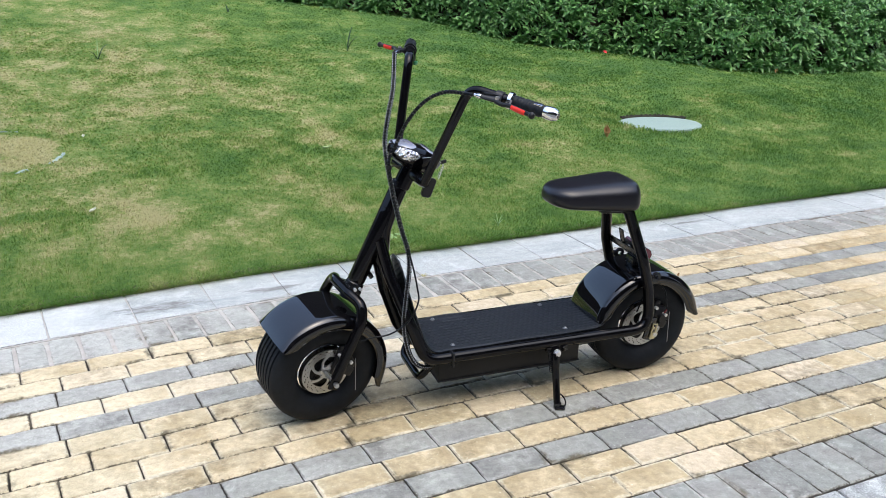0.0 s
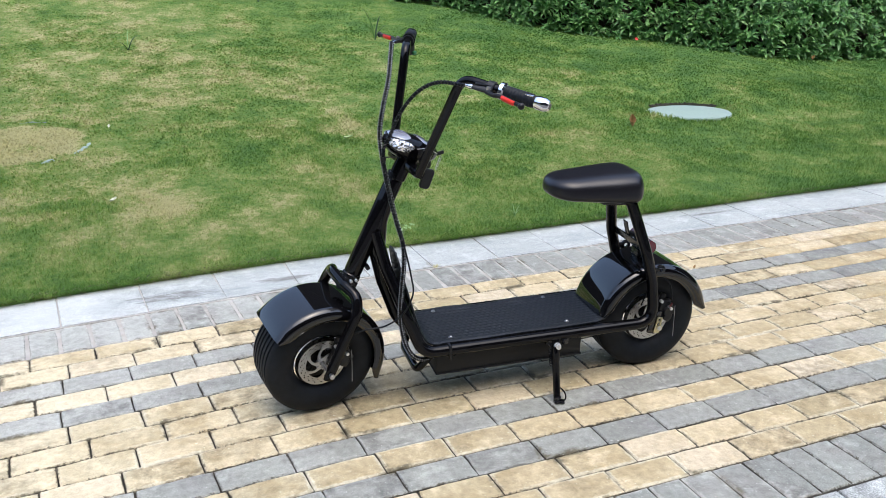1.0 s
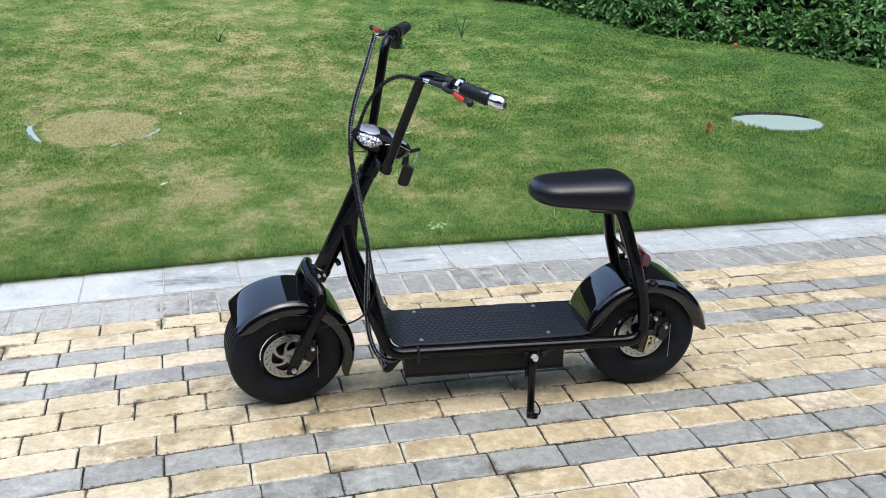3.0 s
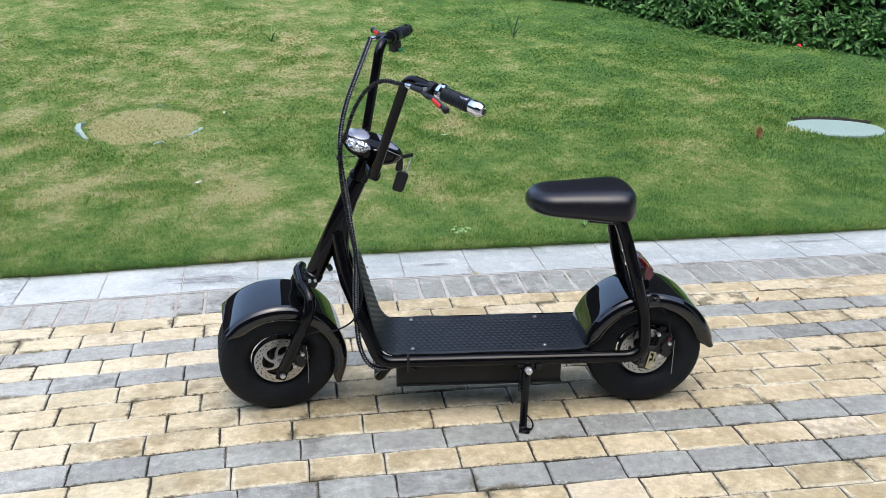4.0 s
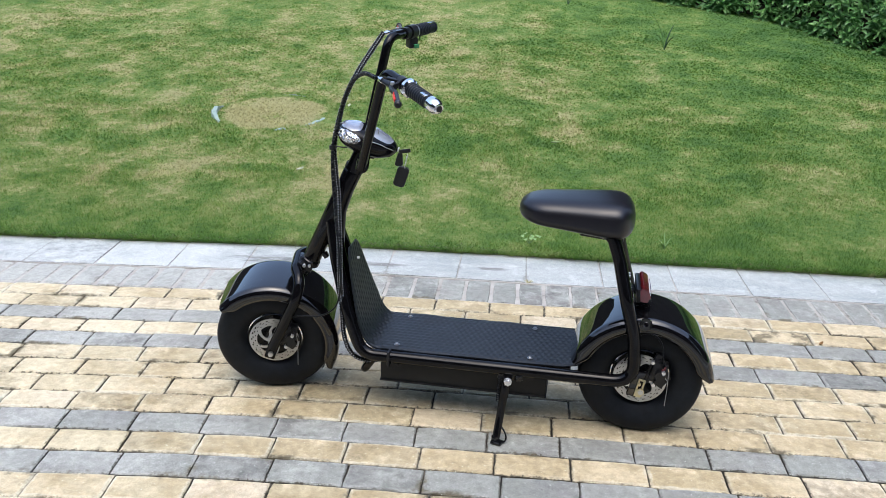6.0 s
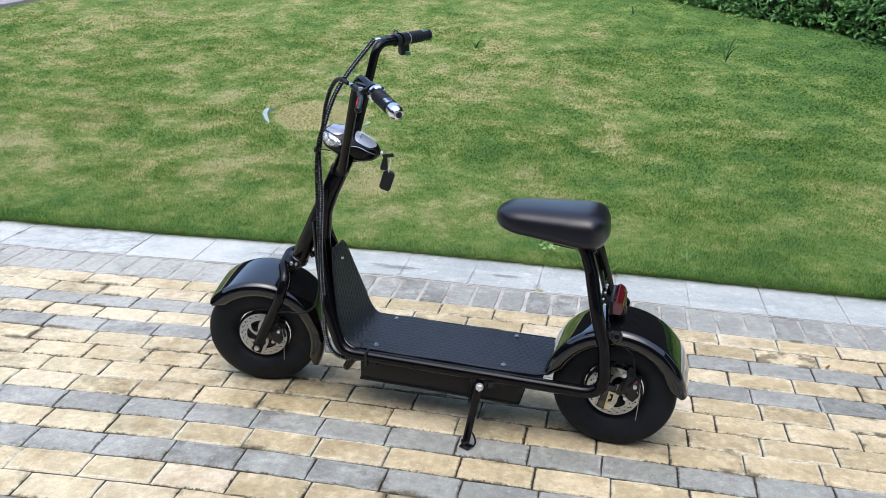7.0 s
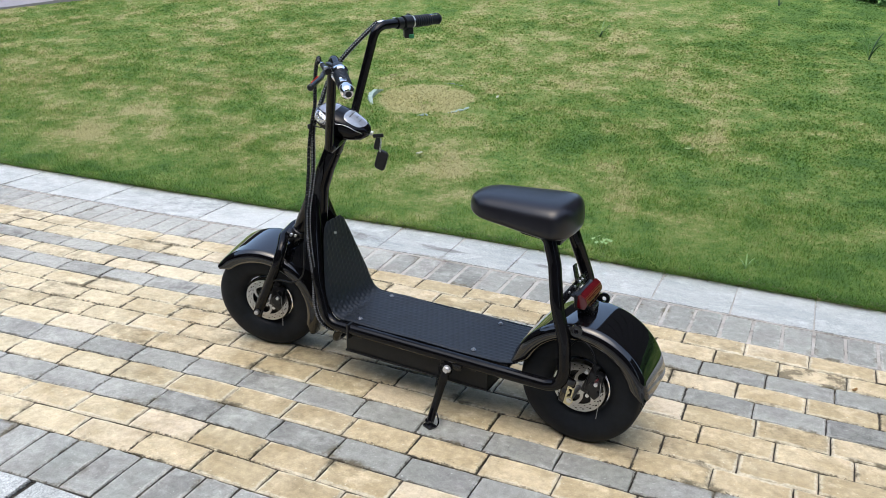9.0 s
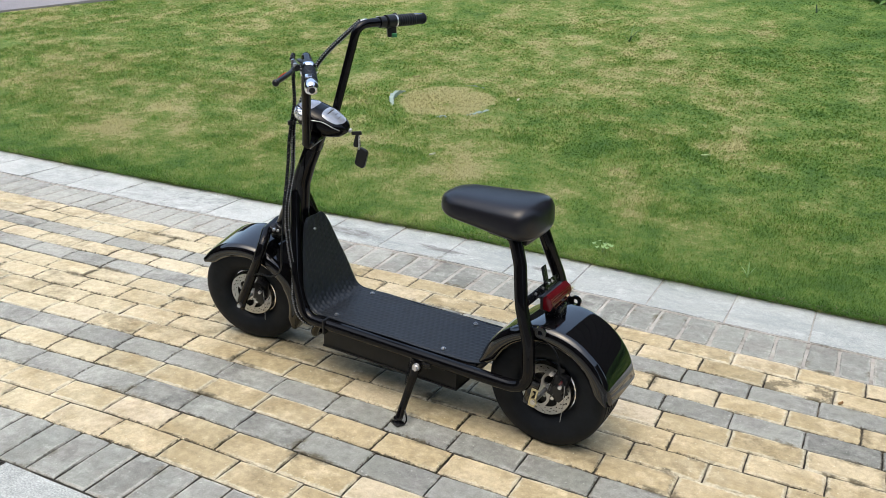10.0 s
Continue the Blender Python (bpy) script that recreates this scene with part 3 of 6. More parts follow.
pavement = strip("pavement", ROW0 - 0.003, FAR_LINE + 0.001, -0.011, M_JOINT, "paved way of tan and grey concrete blocks with dark sand joints", "pavement")
near_border = strip("pavement_border_near", -0.004, ROW0 - 0.0035, -0.006, M_JOINT, "near border of grey concrete blocks set crosswise", "pavement border")
far_border = strip("pavement_border_far", FAR_LINE + 0.0015, KERB_IN - 0.001, -0.0035, M_MORTAR, "far border of grey concrete blocks in pale mortar", "pavement border")
far_kerb = strip("kerb_far", KERB_IN - 0.0005, KERB_OUT, -0.0008, M_MORTAR, "pale granite kerb slabs between paving and lawn", "kerb")
near_kerb = strip("kerb_near", -0.34, -0.0045, -0.008, M_JOINT, "pale granite kerb slabs on the near edge of the paving", "kerb")
strip("road_near", -30.0, -0.3405, -0.012, M_NEAR, "plain grey concrete surface beside the paved way", "road", follow=True)


# the road beyond the far corner of the lawn
ROAD_EDGE = [(-12.0, 0.0), (-9.8, 2.7), (-8.55, 4.2), (-7.86, 5.1), (-7.5, 5.55), (-7.2, 5.95), (-6.85, 6.35), (-6.3, 7.0), (-5.3, 8.6), (-4.5, 10.5), (-3.5, 14.0)]


def far_road():
    edge = [p.to_2d() for p in spline([(x, y, 0) for x, y in ROAD_EDGE], 5)]
    bm = bmesh.new()
    rows = []
    for i, p in enumerate(edge):
        t = (edge[min(i + 1, len(edge) - 1)] - edge[max(i - 1, 0)]).normalized()
        nrm = Vector((-t.y, t.x))
        row = []
        for k in range(12):
            q = p + nrm * (k * 0.6)
            row.append(bm.verts.new((q.x, q.y, float(lawn_z(q.x, q.y)) + 0.03)))
        rows.append(row)
    for a, b in zip(rows, rows[1:]):
        for k in range(11):
            bm.faces.new((a[k], b[k], b[k + 1], a[k + 1]))
    low = bmesh.ops.extrude_face_region(bm, geom=bm.faces[:])
    bmesh.ops.translate(bm, verts=[v for v in low["geom"] if isinstance(v, bmesh.types.BMVert)], vec=(0, 0, -0.12))
    return thing("road_far", bm, M_ROAD, "grey asphalt road past the far corner of the lawn", "road", "structure")


far_road()


# ---- the buildings mirrored in the mudguards, and unseen blocks that darken reflections ----
M_WALL = asphalt("dark_rendered_wall", (0.025, 0.025, 0.028))
M_WALL.node_tree.nodes["Principled BSDF"].inputs["Specular IOR Level"].default_value = 0.1


def building(name, x0, x1, y0, y1, height, label):
    """A plain block with a ledge at each storey and upright piers."""
    bm = block(bmesh.new(), (x1 - x0, y1 - y0, height + 2), ((x0 + x1) / 2, (y0 + y1) / 2, height / 2 - 1), (0, 0, 0), 0)
    ob = thing(name, bm, M_WALL, label, "building", "structure", smooth=False)
    for k in range(1, int(height // 3)):
        part("ledge", block(bmesh.new(), (x1 - x0 + 0.3, y1 - y0 + 0.3, 0.25), ((x0 + x1) / 2, (y0 + y1) / 2, 3 * k), (0, 0, 0), 0), M_WALL, ob)
    return ob


building("building_1", -46.0, -9.5, 38.0, 50.0, 14.0, "dark apartment block beyond the lawn")
building("building_2", 2.0, 46.0, 38.0, 50.0, 50.0, "tall dark apartment block beyond the hedge")
# the next three are out of view, added only to block low sky
building("reflection_blocker_3", -60.0, 50.0, -46.0, -34.0, 33.0, "long unseen dark block added on the near side to darken reflections")
building("reflection_blocker_4", -62.0, -50.0, -30.0, 34.0, 22.0, "unseen dark block added at the far end to darken reflections")
building("reflection_blocker_5", 52.0, 64.0, -30.0, 34.0, 34.0, "unseen dark block added at the near end to darken reflections")

# ---- the scooter ----
scooter = tagged(new("electric_scooter"), "black two-wheeled electric scooter with fat tyres, parked on its kickstand", "scooter")
scooter.empty_display_size = 0.1
scooter.matrix_world = pose(-0.531, 0.925, 0.0, 2.6, 0, -4.45)

STEER_AT, STEER_AXIS = Vector((-0.495, 0, 0.422)), Vector((0.185, 0, 0.33)).normalized()
STEER = Matrix.Translation(STEER_AT) @ Matrix.Rotation(radians(13.4), 4, STEER_AXIS) @ Matrix.Translation(-STEER_AT)


def steered(bm):
    bmesh.ops.transform(bm, matrix=STEER, verts=bm.verts[:])
    return bm


def st(p):
    return STEER @ Vector(p)


WHEEL_R, WHEEL_W = 0.18, 0.079
FRONT_HUB, REAR_HUB = Vector((-0.612, 0, 0.187)), Vector((0.52, 0, 0.18))


def tyre_mesh(hub):
    """A fat street tyre with grooves round the tread."""
    prof = []
    w, R, ri = WHEEL_W, WHEEL_R, 0.086
    prof += [(ri, -w * 0.48), (ri + 0.003, -w * 0.62), (ri + 0.009, -w * 0.76), (ri + 0.018, -w * 0.87), (ri + 0.03, -w * 0.95), (ri + 0.043, -w * 0.99)]
    for k in range(6):
        a = radians(8 + k * 12)
        prof.append((R - 0.043 + 0.041 * math.sin(a), -w + 0.022 * (1 - math.cos(a))))
    grooves = [-0.05, -0.03, -0.01, 0.01, 0.03, 0.05]
    for g in grooves:
        crown = R - 0.6 * g * g
        for dy, dr in ((-0.0042, 0), (-0.0032, -0.007), (0.0032, -0.007), (0.0042, 0)):
            prof.append((crown + dr, g + dy))
    for k in reversed(range(6)):
        a = radians(8 + k * 12)
        prof.append((R - 0.043 + 0.041 * math.sin(a), w - 0.022 * (1 - math.cos(a))))
    prof += [(ri + 0.043, w * 0.99), (ri + 0.03, w * 0.95), (ri + 0.018, w * 0.87), (ri + 0.009, w * 0.76), (ri + 0.003, w * 0.62), (ri, w * 0.48)]
    return lathe(prof, 96, True, hub)


def wheel(hub, turn):
    """Black cast rim with a bright lip, five spokes, a drilled brake disc and the tyre."""
    bm = lathe([(0.0862, -0.042), (0.0862, 0.042), (0.076, 0.04), (0.07, 0.02), (0.07, -0.02), (0.078, -0.04)], 64, True, hub)
    lathe([(0.03, -0.045), (0.03, 0.045), (0.008, 0.045), (0.008, -0.045)], 32, True, hub, bm)
    lathe([(0.078, -0.026), (0.078, -0.014), (0.02, -0.014), (0.02, -0.026)], 48, True, hub, bm)
    for k in range(5):
        a = 2 * math.pi * k / 5 + 0.3
        d = Vector((math.cos(a), 0, math.sin(a)))
        sweep(bm, [hub + d * 0.025 + Vector((0, -0.018, 0)), hub + d * 0.077 + Vector((0, -0.022, 0))], 0.0185, 8, True, 0.7)
    rim = part("wheel", turn(bm), M_PLASTIC, scooter, "black cast rim with bright lip and fat tyre")
    part("tyre", turn(tyre_mesh(hub)), M_TYRE, rim, "fat black rubber tyre with grooved tread")
    lip = lathe([(0.0872, -0.0425), (0.0872, -0.05), (0.0838, -0.0515), (0.082, -0.0425)], 72, True, hub)
    part("rim_lip", turn(lip), M_CHROME, rim, "polished metal rim lip")
    # brake disc: two rings of holes, six curved arms
    bm = bmesh.new()
    n, y0, y1 = 120, hub.y - 0.0655, hub.y - 0.0625
    radii = [0.0535, 0.0555, 0.0578, 0.0612, 0.0645, 0.0678, 0.0725, 0.0775]
    grid = [[[bm.verts.new(hub + Vector((r * math.cos(2 * math.pi * k / n), y - hub.y, r * math.sin(2 * math.pi * k / n)))) for k in range(n)] for r in radii] for y in (y0, y1)]
    drilled = lambda i, k: (i == 2 and k % 6 < 2) or (i == 4 and k % 6 in (2, 3)) or (i == 5 and k % 6 in (4, 5))
    for i in range(len(radii) - 1):
        for k in range(n):
            q = (k + 1) % n
            if drilled(i, k):
                continue
            for s, layer in enumerate(grid):
                f = (layer[i][k], layer[i][q], layer[i + 1][q], layer[i + 1][k])
                bm.faces.new(f if s else f[::-1])
    for i in (0, len(radii) - 1):
        for k in range(n):
            q = (k + 1) % n
            bm.faces.new((grid[0][i][k], grid[0][i][q], grid[1][i][q], grid[1][i][k]))
    # six swept arms, broad at the rim
    for k in range(6):
        a0 = 2 * math.pi * k / 6
        rows = []
        for s in range(9):
            u = s / 8
            r, a = 0.018 + 0.0362 * u, a0 - 0.66 * u ** 1.2
            half = (0.0032 + 0.0055 * u ** 3 + 0.003 * (1 - u) ** 2) / r
            rows.append([bm.verts.new(hub + Vector((r * math.cos(a + e), y - hub.y, r * math.sin(a + e)))) for e, y in ((-half, y0), (half, y0), (half, y1), (-half, y1))])
        for p, q in zip(rows, rows[1:]):
            for e in range(4):
                bm.faces.new((p[e], p[(e + 1) % 4], q[(e + 1) % 4], q[e]))
    lathe([(0.021, -0.0665), (0.021, -0.061), (0.008, -0.061), (0.008, -0.0665)], 32, True, hub, bm)
    for k in range(6):
        a = 2 * math.pi * k / 6 + 0.5
        p = hub + Vector((0.0185 * math.cos(a), -0.064, 0.0185 * math.sin(a)))
        rod(p, p + Vector((0, -0.006, 0)), 0.0035, 6, bm)
    part("brake_disc", turn(bm), M_DISC, rim, "drilled bright steel brake disc")
    bm = bmesh.new()
    v = hub + Vector((-0.045, -0.0725, -0.125))
    rod(v, v + Vector((0, -0.004, 0)), 0.0028, 8, bm)
    part("wheel_weight", turn(bm), M_SATIN, rim)
    bm = rod(hub + Vector((0, -0.149, 0)), hub + Vector((0, 0.15, 0)), 0.0065, 12)
    rod(hub + Vector((0, -0.146, 0)), hub + Vector((0, -0.138, 0)), 0.0085, 6, bm)
    rod(hub + Vector((0, 0.139, 0)), hub + Vector((0, 0.148, 0)), 0.0115, 6, bm)
    part("axle", turn(bm), M_STEEL, rim, "steel axle with hexagon nuts")
    return rim


same = lambda bm: bm
wheel(FRONT_HUB, steered)
wheel(REAR_HUB, same)


def fender(hub, a0, a1, radius, half, drop, thick=0.003, n=48, taper=0.0, bulge=0.023):
    """A pressed arch over a wheel: flat crown, rounded shoulders, short skirts."""
    # a round bulge from the crown down and back in under itself
    low = -math.degrees(math.asin(min(1.0, drop / bulge - 1)))
    sec = []
    for k in range(13):
        a = radians(low + (90 - low) * k / 12)
        sec.append((-half + bulge * (1 - math.cos(a)), -bulge * (1 - math.sin(a))))
    sec += [(-half * 0.5, 0.0014), (0, 0.002)]
    sec = sec + [(-v, o) for v, o in reversed(sec[:-1])]
    grid = []
    for i in range(n + 1):
        u = i / n
        a = radians(a0 + (a1 - a0) * u)
        end = min(u, 1 - u)
        k = 1.0 - taper * max(0.0, 1 - end / 0.06) ** 2
        row = []
        for v, o in sec:
            dip = o if o > -0.006 else o * (1.0 - 0.6 * max(0.0, 1 - end / 0.06) ** 1.5)
            r = radius + dip
            row.append(hub + Vector((r * math.cos(a), v * k, r * math.sin(a))))
        grid.append(row)
    return sheet(grid, thick)


part("fender", steered(fender(FRONT_HUB, 139, -27, 0.2005, 0.097, 0.037, -0.003)), M_BLACK, scooter, "glossy black arched front mudguard")
part("fender", fender(REAR_HUB, 166, 9, 0.2045, 0.104, 0.042, -0.003), M_BLACK, scooter, "glossy black arched rear mudguard")

# fork: one inverted U of tube with flattened ends
def fork_mesh():
    bm = bmesh.new()
    pts = []
    for s in (-1, 1):
        side = [(-0.607, s * 0.127, 0.2), (-0.524, s * 0.122, 0.372), (-0.512, s * 0.098, 0.418), (-0.53, s * 0.045, 0.432)]
        pts.append(side)
    path = fillet(pts[0] + pts[1][::-1], [0.06, 0.05, 0.05, 0.05, 0.05, 0.06], 6)
    sweep(bm, path, 0.0165, 14)
    for s in (-1, 1):
        block(bm, (0.032, 0.01, 0.06), (-0.609, s * 0.129, 0.193), (0, 22, 0), 0.004)
    return bm


fork = part("fork", steered(fork_mesh()), M_FRAME, scooter, "glossy black tubular front fork")
bm = block(bmesh.new(), (0.05, 0.075, 0.02), (-0.507, 0, 0.428), (0, 29, 0), 0.005)
rod((-0.52, 0, 0.395), (-0.487, 0, 0.452), 0.021, 20, bm)
part("crown", steered(bm), M_SATIN, fork, "welded fork crown")
bm = rod((-0.506, -0.032, 0.437), (-0.506, -0.041, 0.437), 0.005, 6)
rod((-0.49, -0.035, 0.437), (-0.49, -0.042, 0.437), 0.0045, 6, bm)
part("bolt", steered(bm), M_ZINC, fork)


def caliper(hub, a, turn, wire):
    """Cable disc brake caliper beside the disc."""
    c = hub + Vector((0.062 * math.cos(a), -0.078, 0.062 * math.sin(a)))
    bm = block(bmesh.new(), (0.044, 0.03, 0.068), c, (0, 12, 0), 0.007)
    block(bm, (0.02, 0.012, 0.1), c + Vector((-0.016, 0.008, 0.004)), (0, 20, 0), 0.003)
    block(bm, (0.03, 0.014, 0.03), c + Vector((0.006, -0.02, -0.024)), (0, 35, 0), 0.005)
    rod(c + Vector((0.004, -0.012, -0.004)), c + Vector((0.004, -0.03, -0.004)), 0.015, 18, bm)
    block(bm, (0.012, 0.007, 0.045), c + Vector((0.02, -0.024, 0.008)), (0, -25, 0), 0.002)
    ob = part("brake_caliper", turn(bm), M_PLASTIC, scooter, "black cable brake caliper")
    for dx, dz in ((-0.02, 0.036), (-0.012, -0.036), (0.012, 0.01)):
        b2 = rod(c + Vector((dx, -0.012, dz)), c + Vector((dx, -0.034 if dx > 0 else -0.024, dz)), 0.0056, 8)
        part("bolt", turn(b2), M_ZINC, ob, "bright cap bolt")
    b2 = tube(spline([c + Vector((0.026, -0.03, 0.02)), c + Vector((0.026, -0.034, -0.04)), c + Vector((0.024, -0.04, -0.09))], 6), 0.0011, 6)
    part("cable_end", turn(b2), M_BOLT, ob, "loose steel cable end")
    spring = [c + Vector((0.012 + 0.0032 * math.cos(k * 1.3), -0.026 + 0.0032 * math.sin(k * 1.3), 0.016 + k * 0.0011)) for k in range(24)]
    part("spring", turn(tube(spring, 0.0008, 5)), M_SATIN, ob)
    if wire:
        b2 = block(bmesh.new(), (0.006, 0.004, 0.016), c + Vector((0.012, -0.027, 0.022)), (0, 30, 0), 0.001)
        part("pad_adjuster", turn(b2), M_LENSRED, ob, "small red adjuster")
    return ob


caliper(FRONT_HUB, radians(32), steered, False)
caliper(REAR_HUB, radians(38), same, True)


# frame: two side tubes from the head to the seat, down tube, cross members
def side_tube(s):
    pts = [(-0.414, s * 0.018, 0.575), (-0.393, s * 0.05, 0.47), (-0.345, s * 0.11, 0.33), (-0.298, s * 0.128, 0.203), (0.5, s * 0.134, 0.203), (0.488, s * 0.126, 0.34), (0.456, s * 0.121, 0.45), (0.43, s * 0.088, 0.55), (0.405, s * 0.078, 0.62), (0.36, s * 0.07, 0.636)]
    return fillet(pts, [0.15, 0.2, 0.06, 0.07, 0.25, 0.15, 0.1, 0.04], 8)


def frame_mesh():
    bm = bmesh.new()
    for s in (-1, 1):
        sweep(bm, side_tube(s), 0.0185, 14)
    return bm


frame_part = part("frame", frame_mesh(), M_FRAME, scooter, "glossy black tubular frame running up to the seat")
HEAD_AT, HEAD_AXIS = Vector((-0.495, 0, 0.424)), Vector((0.475, 0, 1)).normalized()


def along(d, y=0.0):
    p = HEAD_AT + HEAD_AXIS * d
    return Vector((p.x, p.y + y, p.z))


bm = sweep(bmesh.new(), [along(0.02), along(0.03), along(0.2), along(0.335), along(0.34)], lambda u: 0.0272 if 0.05 < u < 0.95 else 0.025, 24)
head_tube = part("head_tube", bm, M_FRAME, scooter, "satin black head tube")
for d0, d1 in ((0.0, 0.022), (0.34, 0.36)):
    part("headset_cup", rod(along(d0), along(d1), 0.0285, 24, None, 0.003), M_SATIN, head_tube)
bm = block(bmesh.new(), (0.014, 0.02, 0.018), along(0.05) + Vector((0.033, -0.004, -0.01)), (0, -29, 0), 0.003)
part("steering_stop", bm, M_SATIN, head_tube)
bm = tube(fillet([along(0.275), (-0.399, 0, 0.61), (-0.408, 0, 0.5), (-0.387, 0, 0.4), (-0.345, 0, 0.275), (-0.29, 0, 0.212)], 0.12, 8), lambda u: 0.0275 - 0.007 * u, 18)
part("down_tube", bm, M_FRAME, frame_part, "down tube behind the footboard")
web = []
for x, w, z in ((-0.424, 0.022, 0.575), (-0.411, 0.036, 0.53), (-0.394, 0.052, 0.47), (-0.37, 0.082, 0.4), (-0.347, 0.11, 0.33), (-0.32, 0.12, 0.27)):
    web.append([(x, w * k / 4, z) for k in range(-4, 5)])
part("web_plate", sheet(web, 0.004), M_FRAME, frame_part, "black steel web behind the turned-up mat")
for x in (-0.2, 0.05, 0.25):
    part("cross_member", rod((x, -0.125, 0.2), (x, 0.125, 0.2), 0.01, 10), M_SATIN, frame_part)
for s in (-1, 1):
    bm = block(bmesh.new(), (0.034, 0.008, 0.085), (0.507, s * 0.131, 0.2), (0, 14, 0), 0.006)
    part("dropout", bm, M_BLACK, frame_part, "black dropout plate")
    bm = bmesh.new()
    tilt = Matrix.Translation((0.517, s * 0.139, 0.19)) @ Euler((0, radians(10), 0)).to_matrix().to_4x4()
    for dx, dz, w, h in ((-0.0075, 0.012, 0.005, 0.034), (0.0075, 0.012, 0.005, 0.034), (0, 0.0265, 0.01, 0.005), (0, -0.0165, 0.02, 0.024)):
        q = tilt @ Vector((dx, 0, dz))
        block(bm, (w, 0.005, h), q, (0, 10, 0), 0.001)
    sweep(bm, [Vector((0.52, s * 0.1405, 0.18)), Vector((0.52, s * 0.1455, 0.18))], 0.0105, 20)
    sweep(bm, [Vector((0.515, s * 0.1385, 0.203)), Vector((0.515, s * 0.1435, 0.203))], 0.005, 6)
    part("chain_tug", bm, M_BRASS, frame_part, "yellow zinc axle adjuster")
    # ringed lug that carries the mudguard
    bm = lathe([(0.0175, -0.003), (0.0175, 0.003), (0.007, 0.003), (0.007, -0.003)], 24, True, (0.516, s * 0.118, 0.382))
    block(bm, (0.03, 0.006, 0.022), (0.496, s * 0.118, 0.382), (0, 0, 0), 0.002)
    part("lug", bm, M_BLACK, frame_part, "ringed mudguard lug")

# under the front of the deck
bm = tube(fillet([(-0.262, -0.108, 0.19), (-0.305, -0.088, 0.122), (-0.305, 0.088, 0.122), (-0.262, 0.108, 0.19)], 0.035, 6), 0.0125, 12)
part("front_loop", bm, M_FRAME, frame_part, "glossy black tube loop under the footboard")


# footboard with its rubber mat
PROFILE = [(0.352, 0.240), (0.335, 0.231), (0.30, 0.2265), (0.0, 0.2255), (-0.2, 0.2255), (-0.262, 0.228), (-0.292, 0.258), (-0.311, 0.315), (-0.332, 0.40), (-0.354, 0.505)]


def mat_half(x, z):
    """Half the mat's width on the deck and up the shield."""
    if z < 0.245:
        return 0.122 if x < 0.3 else 0.122 - 0.02 * (x - 0.3) / 0.05
    return float(np.interp(z, [0.245, 0.3, 0.36, 0.42, 0.46, 0.49, 0.505], [0.122, 0.118, 0.1, 0.08, 0.066, 0.052, 0.036]))


def footboard_mesh():
    path = []
    pts = spline([(x, 0, z) for x, z in PROFILE], 10)
    # even steps along the way
    d = [0.0]
    for a, b in zip(pts, pts[1:]):
        d.append(d[-1] + (b - a).length)
    n = int(d[-1] / 0.003)
    path = [Vector((np.interp(d[-1] * i / n, d, [p.x for p in pts]), 0, np.interp(d[-1] * i / n, d, [p.z for p in pts]))) for i in range(n + 1)]
    cols = 84
    grid = []
    for i, p in enumerate(path):
        t = path[min(i + 1, n)] - path[max(i - 1, 0)]
        nrm = Vector((t.z, 0, -t.x)).normalized()
        w = mat_half(p.x, p.z)
        s = d[-1] * i / n
        row = []
        for j in range(cols + 1):
            v = -w + 2 * w * j / cols
            cu, cv = s / 0.0185, v / 0.0175
            if int(math.floor(cv)) % 2:
                cu += 0.5
            fu, fv = cu - math.floor(cu) - 0.5, cv - math.floor(cv) - 0.5
            bumps = max(0.0, 1 - (abs(fu) * 0.9 + abs(fv) * 1.1) / 0.47)
            h = 0.0019 * min(1.0, bumps * 1.7)
            edge = min(1.0, (w - abs(v)) / 0.011)
            wave = max(0.0, abs(v) / w - 0.6) * 0.009 * (0.6 + math.sin(s * 24 + (2 if v > 0 else 0))) * (0.03 < s < 0.6)
            q = p + nrm * (h * edge - 0.002 * (1 - edge) + (wave if v > 0 else wave * 0.25))
            q.y = v
            row.append(q)
        grid.append(row)
    return sheet(grid, -0.004)


footboard = part("footboard", footboard_mesh(), M_MAT, scooter, "black rubber mat with diamond studs, turned up in front")
bm = block(bmesh.new(), (0.58, 0.236, 0.012), (0.03, 0, 0.2135), (0, 0, 0), 0.003)
part("deck_plate", bm, M_SATIN, footboard, "black steel deck under the mat")
for x, y in ((-0.198, 0.096), (-0.198, -0.096), (0.2, 0.096), (0.2, -0.096)):
    bm = lathe([(0.0082, 0.0), (0.008, 0.0012), (0.0056, 0.0014), (0.0053, 0.0042), (0.0042, 0.0052), (0.0026, 0.0052), (0.0024, 0.0022), (0.0004, 0.0022)], 16, False)
    bmesh.ops.transform(bm, matrix=pose(x, y, 0.2275, 90, 0, 0), verts=bm.verts[:])
    part("screw", bm, M_BOLT, footboard, "steel button-head screw with a washer")
for x, y, z in ((-0.333, -0.03, 0.47),):
    bm = rod((x, y, z), (x + 0.006, y, z + 0.001), 0.004, 8)
    part("screw", bm, M_ZINC, footboard)

# battery box
bm = block(bmesh.new(), (0.5, 0.212, 0.082), (0.003, 0, 0.146), (0, 0, 0), 0.003)
block(bm, (0.504, 0.218, 0.006), (0.003, 0, 0.109), (0, 0, 0), 0.001)
battery_box = part("battery_box", bm, M_BOX, scooter, "flat black battery box under the footboard")
bm = lathe([(0.014, 0.0), (0.014, -0.004), (0.009, -0.004), (0.009, 0.0)], 20, True, (-0.19, -0.107, 0.176))
part("cable_grommet", bm, M_PLASTIC, battery_box)
